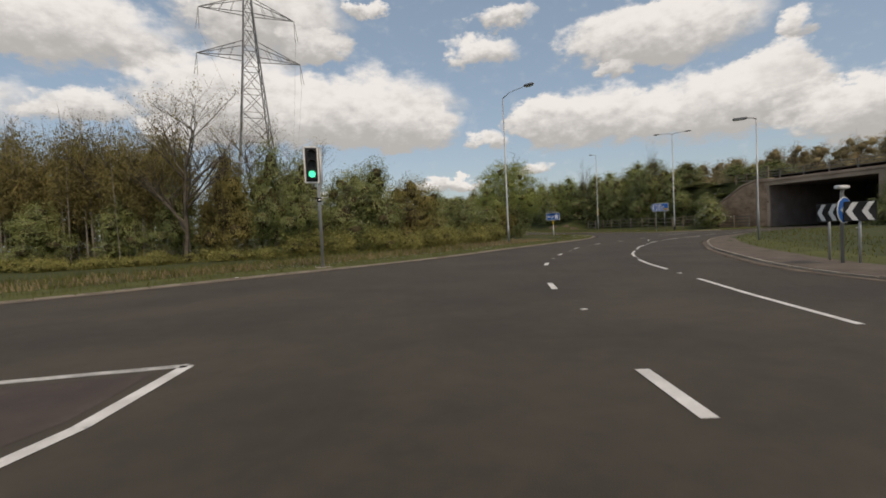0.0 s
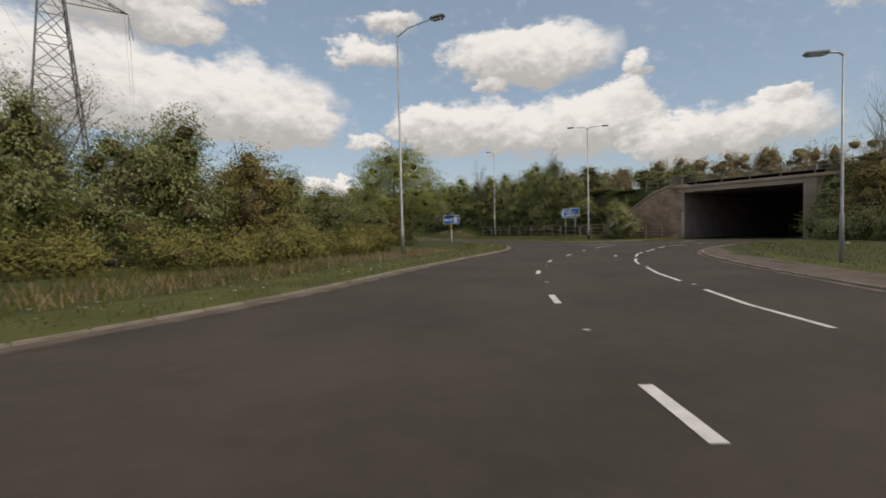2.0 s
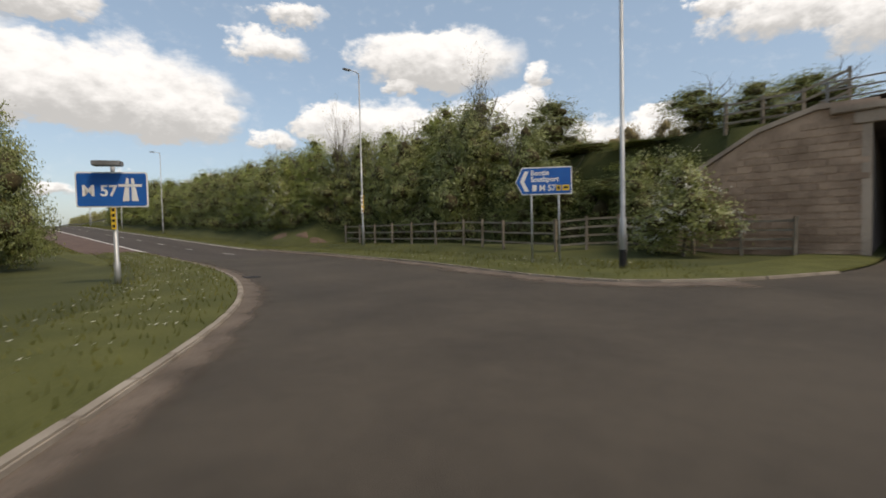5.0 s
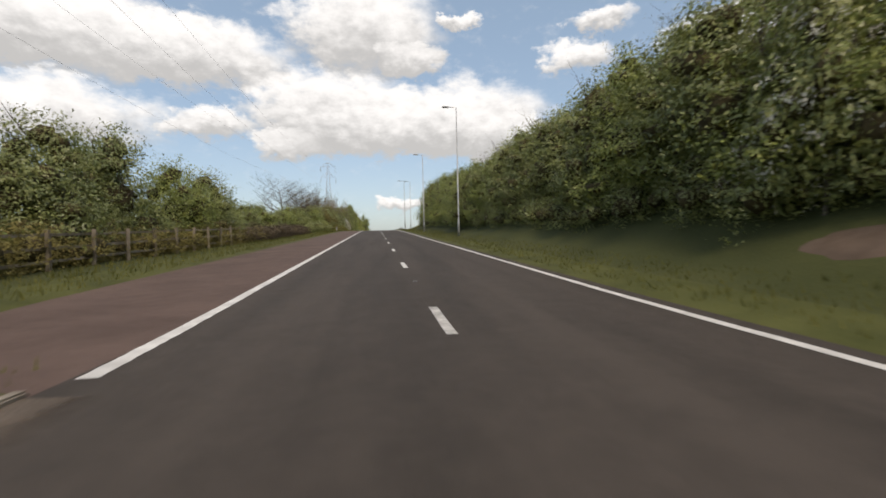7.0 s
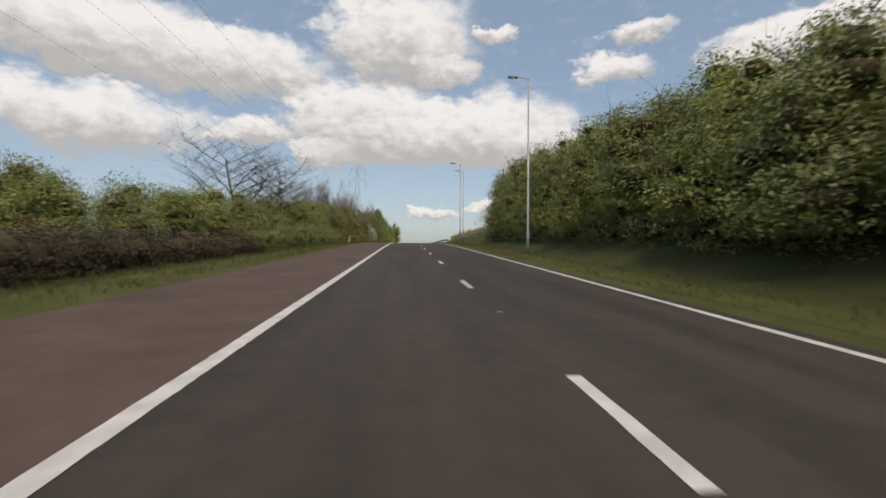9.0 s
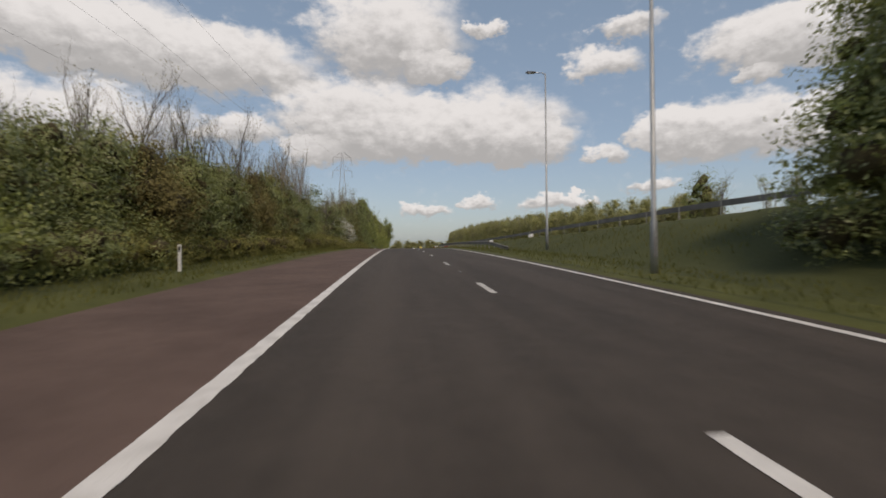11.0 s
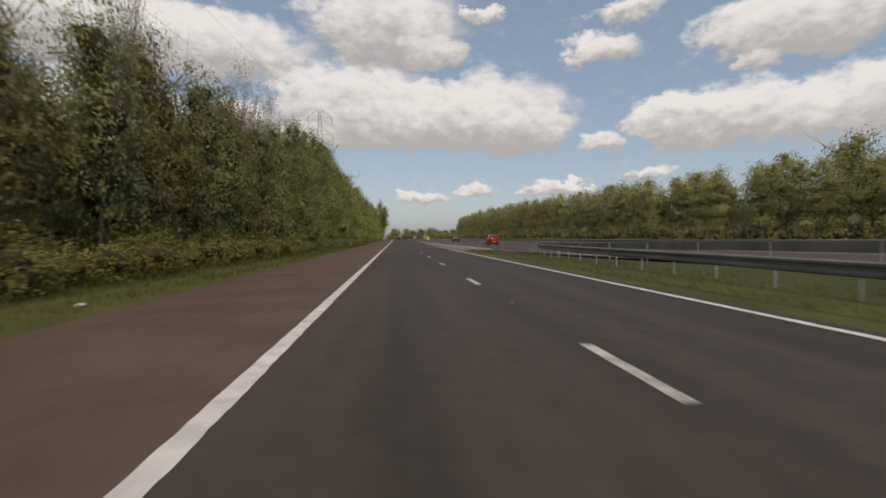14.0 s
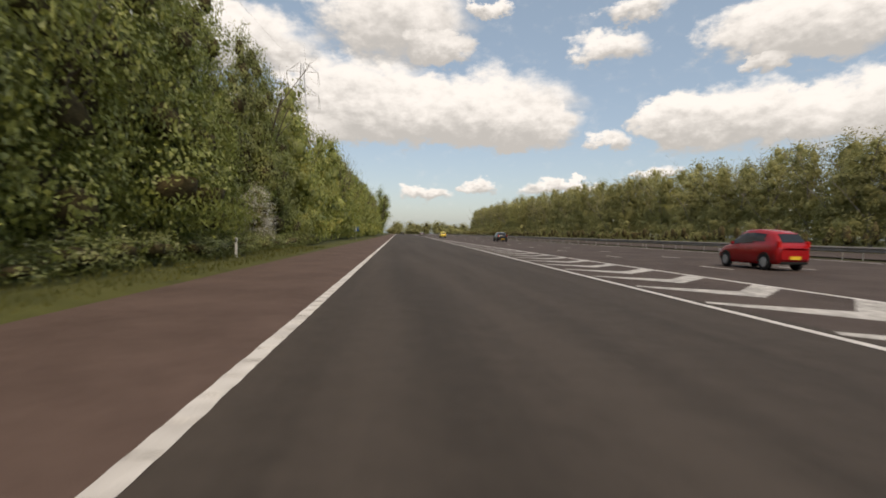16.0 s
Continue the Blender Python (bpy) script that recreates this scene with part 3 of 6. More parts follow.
road_mway = strip_road("road_4", -300, 1498, 3, lambda y: interp(MOTORWAY_X, y) + (0.9 if y < 196 else 0.0), lambda y: max(interp(MOTORWAY_X, y) + 18.0, 24.6), at_motorway,
                       M["tarmac_old"], "grey tarmac motorway carriageway")
gore = strip_road("road_5", 202, 336, 2, lambda y: interp(ROAD_R, y), lambda y: max(interp(MOTORWAY_X, y), interp(ROAD_R, y) + 0.01), lambda x, y: 5.4, M["tarmac_old"],
                  "brownish tarmac of the painted gore between slip road and motorway")
far_carriageway = strip_road("road_6", -300, 1498, 6, lambda y: max(interp(MOTORWAY_X, y) + 21.0, 27.6), lambda y: max(interp(MOTORWAY_X, y) + 33, 39), at_motorway,
                             M["tarmac_old"], "far carriageway of the motorway beyond the barrier")


# ---- painted markings ----
def line(pts, width, zfun, parent, mat="paint", name="edge_line", lift=0.006, label=""):
    v, f = ribbon(pts, (-width / 2, width / 2), (lift, lift), zfun)
    f = [tuple(reversed(q)) for q in f]
    return put(name, v, f, M[mat], parent, label)


def jagged_line(pts, width, zfun, parent, seed):
    """A thick line with ragged edges and worn ribs."""
    rng = random.Random(seed)
    nrm = normals(pts)
    verts, faces = [], []
    for i, ((x, y), (nx, ny)) in enumerate(zip(pts, nrm)):
        a, b = -width / 2 + rng.uniform(-0.011, 0.011), width / 2 + rng.uniform(-0.008, 0.008)
        z = zfun(x, y) + 0.006
        verts += [(x + nx * a, y + ny * a, z), (x + nx * b, y + ny * b, z)]
        if i:
            k = 2 * i
            faces.append((k - 2, k, k + 1, k - 1))
    return put("edge_line", verts, [tuple(reversed(f)) for f in faces], M["paint"], parent)


jagged_line([(-3.65, -1.0 + 0.14 * i) for i in range(1790)] + [(-3.65, 250 + 2.0 * i) for i in range(175)], 0.2, at_slip, road_slip, 1)
jagged_line([(3.65, -6.0 + 0.5 * i) for i in range(450)] + [(3.65 + 2.4 * (y - 219) / 116, y) for y in range(220, 336)], 0.17, at_slip, road_slip, 2)
rib_v, rib_f = [], []
for k in range(300):
    y = 98 + 0.5 * k
    z = slip_z(y)
    n = len(rib_v)
    rib_v += [(-3.745, y, z + 0.006), (-3.555, y, z + 0.006), (-3.555, y + 0.02, z + 0.017), (-3.745, y + 0.02, z + 0.017), (-3.745, y + 0.05, z + 0.006), (-3.555, y + 0.05, z + 0.006)]
    rib_f += [(n, n + 1, n + 2, n + 3), (n + 3, n + 2, n + 5, n + 4)]
put("raised_rib", rib_v, rib_f, M["worn_paint"], road_slip, "raised ribs across the edge line")["kind"] = "stuff"
for k in range(-1, 23):
    y0 = 9.0 * k
    verts, faces = [], []
    rng = random.Random(k)
    for i in range(7):
        y = y0 + 2.0 * i / 6
        verts += [(-0.075 + rng.uniform(-0.006, 0.006), y, slip_z(y) + 0.006), (0.075 + rng.uniform(-0.006, 0.006), y, slip_z(y) + 0.006)]
        if i:
            faces.append((2 * i - 2, 2 * i - 1, 2 * i + 1, 2 * i))
    put("lane_dash", verts, faces, M["paint" if k < 11 else "worn_paint"] if k % 5 else M["worn_paint"], road_slip)
for k in range(-30, 100):  # reflecting studs halfway between the dashes
    y = 9.0 * k + 5.5
    if -5 < y < 200 and k % 2 == 0:
        b = box_bm(-0.05, y - 0.05, slip_z(y), 0.05, y + 0.05, slip_z(y) + 0.02, 0.008)
        part("road_stud", b, M["grey"], road_slip)

# motorway lines and the chevrons of the gore
mw_l = [(interp(MOTORWAY_X, y) + (2.3 if y < 196 else 0.25), y) for y in range(-40, 1400, 4)]
line(mw_l, 0.2, at_motorway, road_mway)
line([(23.6 if y > 170 else interp(MOTORWAY_X, y) + 16.5, y) for y in range(60, 1400, 4)], 0.2, at_motorway, road_mway)
dash_me = mesh_from("lane_dash", [(-0.07, -1, 0), (0.07, -1, 0), (0.07, 1, 0), (-0.07, 1, 0)], [(0, 1, 2, 3)], M["paint"])
for lane in (3.7, 7.4):
    for k in range(60):
        y = 196 + 9 * k
        ob = new("lane_dash", dash_me)
        ob.parent = road_mway
        ob.location = (interp(MOTORWAY_X, min(y, 240)) + 0.25 + lane, y, 5.406)
for k in range(40):
    y = 196.9 + 2.9 * k
    xl, xr = interp([(0, 3.75), (219, 3.75), (335, 6.15)], y + 2) + 0.1, interp(MOTORWAY_X, y + 2) + 0.13
    if xr - xl < 0.5:
        break
    if y < 201.5:
        continue
    u = (xr - xl) / 3.95
    xm = xl + (xr - xl) * 0.5
    v = [(xl, y + 2.2 * u, 5.407), (xl + 0.15, y + 2.4 * u, 5.407), (xm + 0.25, y + 1.05 * u + 0.1, 5.407), (xm, y, 5.407), (xr, y + 1.75 * u, 5.407), (xr, y + 2.75 * u, 5.407)]
    put("chevron_stripe", v, [(0, 3, 2, 1), (3, 4, 5, 2)], M["worn_paint"], gore)

# roundabout lines
for seg in ([(-40.6, -83.5), (-39.6, -80.5)], [(-38.4, -77.9), (-37.2, -75.6), (-36.0, -73.5)], [(-34.8, -71.4), (-33.9, -69.8), (-32.8, -68.1)], [(-31.8, -66.8), (-30.6, -65.3), (-29.2, -63.9)],
            [(-28.0, -62.7), (-26.5, -61.2), (-24.9, -59.85)], [(-23.8, -58.85), (-22.5, -57.85), (-21.1, -56.95)], [(-19.8, -56.1), (-18.2, -55.1), (-16.5, -54.3)], [(-15.5, -53.9), (-12.5, -52.6)],
            [(-11.5, -52.2), (-8.5, -50.9)], [(-7.2, -50.6), (-4.5, -50.2)], [(-3.0, -50.1), (-0.5, -49.9)]):
    line(seg, 0.1, flat, road_round, name="lane_line")
lane_pts = [(-42.0, -78.6, 20), (-39.17, -72.46, 27), (-35.96, -67.05, 35), (-32.5, -62.7, 41), (-28.57, -58.42, 47), (-24.47, -55.1, 54), (-20.5, -52.7, 60), (-16.1, -50.1, 64), (-12, -48, 65)]
for x, y, a in lane_pts:
    t = radians(a)
    dx, dy = math.sin(t), math.cos(t)
    line([(x - dx * 0.55, y - dy * 0.55), (x, y), (x + dx * 0.55, y + dy * 0.55)], 0.13, flat, road_round, name="lane_dash")
for x, y in ((-40.4, -75.3), (-35.4, -72.4), (-32.3, -67.5), (-28.5, -63.3), (-34.3, -64.9), (-26.5, -56.8), (-24.5, -59.6), (-30.5, -60.6)):
    part("road_stud", box_bm(x - 0.05, y - 0.045, 0, x + 0.05, y + 0.045, 0.018, 0.006), M["worn_paint"], road_round)
tri = [(-52, -74.8), (-45.9, -75.75), (-46.35, -77.3), (-47.8, -79.9)]
line(tri[:2], 0.14, flat, road_round, "worn_paint", "splitter_line")
line(tri[1:3], 0.15, flat, road_round, "paint", "splitter_line")
line(tri[2:], 0.15, flat, road_round, "paint", "splitter_line")
put("worn_patch", [(-52, -75.0, 0.003), (-46.2, -75.9, 0.003), (-46.5, -77.1, 0.003), (-48.2, -79.6, 0.003), (-52, -79.4, 0.003)], [(4, 3, 2, 1, 0)], M["tarmac_old"], road_round)
# give-way and hatching where the slip road leaves the roundabout
for a, b in (((-10.6, -47.2), (-7.0, -46.0)), ((-6.0, -46.2), (-3.6, -46.6)), ((-9.0, -44.6), (-3.0, -44.4)), ((-7.6, -42.6), (-2.8, -43.2)), ((-2.0, -47.4), (0.5, -48.0)), ((1.2, -46.5), (4, -46.7))):
    line([a, b], 0.16, flat, road_round, "worn_paint", "hatch_line")

# gully grate by the kerb
gully = part("gully_grate", box_bm(-6.73, -27.96, -0.05, -6.29, -27.52, 0.012, 0.008), M["black"], road_round, "dark iron gully grate")
for k in range(5):
    part("grate_bar", box_bm(-6.69 + 0.08 * k, -27.93, 0.0, -6.65 + 0.08 * k, -27.55, 0.018), M["black"], gully)


# dirt washed into the gutters
def gutter(pts, side, width, seed):
    r = random.Random(seed)
    pts = resample(rounded(pts, 2), 0.5)
    v, f, spread = [], [], []
    w = width
    for i, ((x, y), (nx, ny)) in enumerate(zip(pts, normals(pts))):
        w += (width * r.uniform(0.5, 1.5) - w) * 0.3
        for o, h, d in ((0.02, 0.012, 1.0), (-w * 0.3, 0.008, 0.85), (-w * 0.6, 0.006, 0.45), (-w, 0.004, 0.0)):
            v.append((x + side * nx * o, y + side * ny * o, flat(x, y) + h))
            spread.append(d)
        if i:
            for k in range(3):
                a = 4 * i + k
                f.append((a - 4, a, a + 1, a - 3) if side < 0 else (a - 4, a - 3, a + 1, a))
    ob = put("gutter_dirt", v, f, M["road_dirt"], road_round, "brown dirt along the kerb")
    ob.data.attributes.new("spread", "FLOAT", "POINT").data.foreach_set("value", spread)
    return ob


gutter(LEFT_KERB, 1, 0.75, 1)
gutter(RIGHT_KERB[4:], -1, 1.5, 2)
gutter(ISLAND_KERB, -1, 0.45, 3)


# ---- kerbs and verges ----
def build_kerb(name, pts, side, zfun, label, limit):
    pts = resample(rounded(pts, 2), 0.3)
    top = tagged(empty(name, Matrix(), label, "kerb"), kind="structure")
    me = bpy.data.meshes.new("kerb_stone")
    b = box_bm(-0.45, 0.0, -0.12, 0.45, 0.13, 0.065, 0.02)
    b.to_mesh(me)
    b.free()
    me.materials.append(M["kerb"])
    s, nxt, count = 0.0, 0.0, 0
    for p, q in zip(pts, pts[1:]):
        d = math.hypot(q[0] - p[0], q[1] - p[1])
        while nxt <= s + d and count < limit:
            t = (nxt - s) / d
            x, y = p[0] + (q[0] - p[0]) * t, p[1] + (q[1] - p[1]) * t
            ob = new("kerb_stone", me)
            ob.parent = top
            ang = math.atan2(q[1] - p[1], q[0] - p[0]) + (0 if side > 0 else math.pi)
            j = 0.01 * math.sin(count * 12.9898)
            ob.matrix_basis = Matrix.Translation((x, y, zfun(x, y) + j)) @ Matrix.Rotation(ang + j * 0.6, 4, "Z")
            nxt += 0.915
            count += 1
        s += d
    return top


def verge(name, pts, offs, hs, zfun, mat, label):
    v, f = ribbon(resample(rounded(pts, 2), 1.0), offs, hs, zfun)
    if offs[-1] > offs[0]:
        f = [tuple(reversed(q)) for q in f]
    return tagged(put(name, v, f, mat), label, "verge", kind="structure")


verge("verge_1", LEFT_KERB, (0.11, 0.13, 0.7, 2.2, 3.4), (0.0, 0.06, 0.10, 0.12, -0.05), flat, M["grass"], "mown green grass verge along the roundabout kerb")
verge("pavement_1", ISLAND_KERB, (-0.11, -0.13, -0.8, -1.5), (0.0, 0.062, 0.08, 0.10), flat, M["gutter"], "dirty paved margin round the central island")
verge("verge_2", ISLAND_KERB, (-1.5, -2.2, -4.5), (0.095, 0.14, -0.06), flat, M["grass"], "green grass of the central island")
verge("verge_3", RIGHT_KERB, (-0.11, -0.13, -0.8, -2.4, -3.4), (0.0, 0.06, 0.11, 0.13, -0.05), flat, M["grass"], "grass verge beside the slip road entry")
verge("verge_4", [(-6.6, -16), (-6.8, -8), (-6.98, -1.5), (-7.2, 1.5), (-7.5, 4)] + [(SHOULDER, y) for y in (6, 60, 200, 330)], (0.0, 0.4, 1.6, 2.6), (-0.02, 0.06, 0.12, -0.05), flat, M["grass"], "rough grass verge beside the hard shoulder")
verge("verge_5", [(4.05, y) for y in (-4, 60, 130, 202)], (-0.0, -0.5, -1.6, -2.6), (0.0, 0.05, 0.09, -0.05), flat, M["grass"], "grass verge beside the slip road")
build_kerb("kerb_1", LEFT_KERB, 1, flat, "worn concrete kerb stones along the grass verge", 300)
build_kerb("kerb_2", ISLAND_KERB[:-2], -1, flat, "dark concrete kerb round the central island", 300)
build_kerb("kerb_3", RIGHT_KERB[3:], -1, flat, "low worn concrete kerb of the slip road entry", 300)

# ---- bridge ----
def build_bridge():
    top = tagged(empty("motorway_bridge", Matrix(), "concrete motorway bridge with stone-faced walls over a dark underpass", "bridge"), kind="structure")
    x, n, s, soffit = BRIDGE_X, BRIDGE_N, BRIDGE_S, 5.1
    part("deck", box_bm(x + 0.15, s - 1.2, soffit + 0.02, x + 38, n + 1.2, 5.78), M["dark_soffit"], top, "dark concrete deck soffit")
    part("fascia_beam", box_bm(x - 0.15, s - 1.0, soffit - 0.05, x + 0.15, n + 0.5, soffit + 0.42, 0.03), M["concrete"], top, "pale concrete edge beam")
    part("parapet_plinth", box_bm(x - 0.3, s - 9, soffit + 0.42, x + 0.35, n + 1.2, 5.82, 0.04), M["concrete"], top)
    for y0, y1, nm in ((n, n + 0.9, "north"), (s - 0.9, s, "south")):
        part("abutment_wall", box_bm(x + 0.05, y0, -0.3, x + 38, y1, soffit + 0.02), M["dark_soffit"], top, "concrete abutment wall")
    # stone wing wall, its top falling towards the fence
    wing = bmesh.new()
    prof = [(n + 0.01, -0.3), (n + 6.8, -0.3), (n + 6.8, 3.2), (n + 3.6, 5.2), (n + 1.6, 5.8), (n + 0.01, 5.75)]
    rows = [[wing.verts.new((xx, y, z)) for y, z in prof] for xx in (x - 0.02, x + 0.5)]
    wing.faces.new(rows[0])
    wing.faces.new(rows[1][::-1])
    for i in range(len(prof)):
        j = (i + 1) % len(prof)
        wing.faces.new((rows[0][j], rows[0][i], rows[1][i], rows[1][j]))
    bmesh.ops.recalc_face_normals(wing, faces=wing.faces[:])
    wall = part("wing_wall", wing, M["stone"], top, "brown rough stone wing wall")
    cop = bmesh.new()
    line_pts = [(n - 0.2, 5.75), (n + 1.6, 5.82), (n + 3.6, 5.22), (n + 6.9, 3.2)]
    rows = []
    for y, z in line_pts:
        rows.append([cop.verts.new((x - 0.14, y, z)), cop.verts.new((x + 0.6, y, z)), cop.verts.new((x + 0.6, y, z + 0.2)), cop.verts.new((x - 0.14, y, z + 0.2))])
    for a, b in zip(rows, rows[1:]):
        for i in range(4):
            j = (i + 1) % 4
            cop.faces.new((a[i], a[j], b[j], b[i]))
    cop.faces.new(rows[0][::-1])
    cop.faces.new(rows[-1])
    bmesh.ops.recalc_face_normals(cop, faces=cop.faces[:])
    part("coping", cop, M["concrete"], top)
    part("wing_wall", box_bm(x - 0.02, s - 9, -0.3, x + 0.5, s, 5.75), M["stone"], top, "brown rough stone wing wall")
    # stones of the wing wall
    stone = bpy.data.meshes.new("stone")
    b = box_bm(-0.03, -0.29, -0.135, 0.03, 0.29, 0.135, 0.02)
    b.to_mesh(stone)
    b.free()
    stone.materials.append(M["stone"])
    rng = random.Random(8)
    for r in range(19):
        z = 0.1 + 0.3 * r
        ymax = interp([(0, 6.6), (3.2, 6.6), (5.2, 3.3), (5.7, 1.5)], z + 0.15)
        y = 0.32 + 0.3 * (r % 2)
        while y + 0.3 < ymax:
            o = new("stone", stone)
            o.parent = wall
            o.location = (x - 0.02 + rng.uniform(-0.012, 0.008), n + y, z)
            y += 0.62
    # concrete strip beside the opening
    part("pilaster", box_bm(x - 0.06, n - 0.03, -0.1, x + 0.2, n + 0.28, soffit + 0.4, 0.02), M["concrete"], top)
    part("pilaster", box_bm(x - 0.1, s - 0.95, -0.1, x + 0.3, s + 0.03, soffit, 0.02), M["concrete"], top)
    # parapet railing
    rail_v, rail_f = [], []
    for z in (6.15, 6.48, 6.8):
        tube([(x, s - 9, z), (x, n + 1.5, z)], (0.035, 0.035), 6, rail_v, rail_f)
    put("parapet_rail", rail_v, rail_f, M["rail"], top, "grey steel parapet rails")
    for i in range(9):
        part("parapet_post", box_bm(x - 0.05, s - 8.6 + 2.6 * i - 0.05, 5.8, x + 0.05, s - 8.6 + 2.6 * i + 0.05, 6.84, 0.01), M["rail"], top)
    return top


build_bridge()

# ---- lamps, signals and signs ----
def lamp_column(name, x, y, z, height, arms, label, base_dark=False, lantern="flat", group="street lamps", slim=1.0):
    """A tapered steel column; arms: (bearing, length, rise)."""
    top = empty(name, pose(x, y, z), label, "street lamp", group)
    v, f = [], []
    tube([(0, 0, -0.1), (0, 0, 1.5), (0, 0, 1.58), (0, 0, height)], [slim * r for r in (0.105, 0.105, 0.075, 0.045)], 10, v, f)
    put("column", v, f, M["steel"], top, smooth=True)
    part("door_plate", box_bm(-0.055 * slim, -0.112 * slim, 0.45, 0.055 * slim, -0.098 * slim, 1.05, 0.005), M["grey"], top)
    if base_dark:
        v, f = [], []
        tube([(0, 0, -0.05), (0, 0, 0.55)], (0.118, 0.118), 10, v, f)
        put("base_band", v, f, M["black"], top, "black painted base")
    for bearing, length, rise in arms:
        d = Vector((math.sin(radians(bearing)), math.cos(radians(bearing)), 0))
        v, f = [], []
        tube([(0, 0, height - 0.05), tuple(d * length * 0.3 + Vector((0, 0, height + rise * 0.6))), tuple(d * length + Vector((0, 0, height + rise)))], (0.04, 0.032, 0.028), 8, v, f)
        arm = put("arm", v, f, M["steel"], top)
        b = box_bm(-0.13, -0.32, -0.05, 0.13, 0.36, 0.055, 0.035) if lantern == "flat" else box_bm(-0.17, -0.4, -0.09, 0.17, 0.5, 0.1, 0.07)
        bmesh.ops.transform(b, matrix=Matrix.Translation(d * (length + 0.25) + Vector((0, 0, height + rise))) @ Matrix.Rotation(-radians(bearing), 4, "Z"), verts=b.verts)
        head = part("lantern", b, M["grey"], top, "grey lantern head")
        b = box_bm(-0.1, -0.2, -0.075, 0.1, 0.28, -0.045, 0.01) if lantern == "flat" else box_bm(-0.13, -0.25, -0.15, 0.13, 0.4, -0.08, 0.03)
        bmesh.ops.transform(b, matrix=Matrix.Translation(d * (length + 0.25) + Vector((0, 0, height + rise))) @ Matrix.Rotation(-radians(bearing), 4, "Z"), verts=b.verts)
        part("diffuser", b, M["white"], head)
    return top


lamp_column("street_lamp", -26.2, -45.2, 0.1, 12.6, [(150, 2.3, 0.5)], "tall grey steel street lamp on the grass verge", lantern="big")
lamp_two = lamp_column("street_lamp", 8.3, -12.95, 0.38, 13.2, [(270, 0.8, 0.05)], "tall grey street lamp with stickers by the timber fence")
lamp_column("street_lamp", 6.95, 37.4, slip_z(37.4), 12.3, [(270, 0.75, 0.05)], "tall grey street lamp beside the slip road")
lamp_column("street_lamp", 6.35, 63.2, slip_z(63.2), 11.6, [(270, 0.75, 0.05)], "tall grey street lamp beside the slip road")
lamp_column("street_lamp", 5.4, 93, slip_z(93) + 0.1, 10.4, [(270, 0.75, 0.05)], "tall grey street lamp beside the slip road")
lamp_column("street_lamp", 8.0, 110.6, ground_z(8.0, 110.6), 12.0, [(270, 0.75, 0.05)], "tall grey street lamp on the grass bank")
lamp_column("street_lamp", 1.7, -36.3, 0.1, 12.1, [(137, 1.5, 0.12), (317, 1.5, 0.12)], "double-armed grey street lamp with a black base", base_dark=True)
lamp_column("street_lamp", -21.2, -64.0, 0.1, 6.4, [(315, 0.45, 0.05)], "short grey street lamp on the central island", slim=0.58)

# stickers on the second lamp: yellow strip and a small panel of notices, their writing as bars
part("sticker_strip", box_bm(-0.02, -0.115, 2.65, 0.09, -0.095, 3.9, 0.004), M["yellow"], lamp_two, "yellow strip with illegible black writing")
for i in range(7):
    part("writing_bar", box_bm(0.0, -0.122, 2.7 + 0.17 * i, 0.09, -0.116, 2.79 + 0.17 * i), M["black"], lamp_two)
panel = part("notice_panel", box_bm(-0.2, -0.12, 2.5, -0.03, -0.1, 3.9, 0.004), M["white"], lamp_two, "white strip of small warning notices")
for i, mname in enumerate(("grey", "yellow", "kerb", "grey")):
    part("notice", box_bm(-0.17, -0.128, 2.58 + 0.33 * i, -0.06, -0.121, 2.78 + 0.33 * i, 0.01), M[mname], panel)


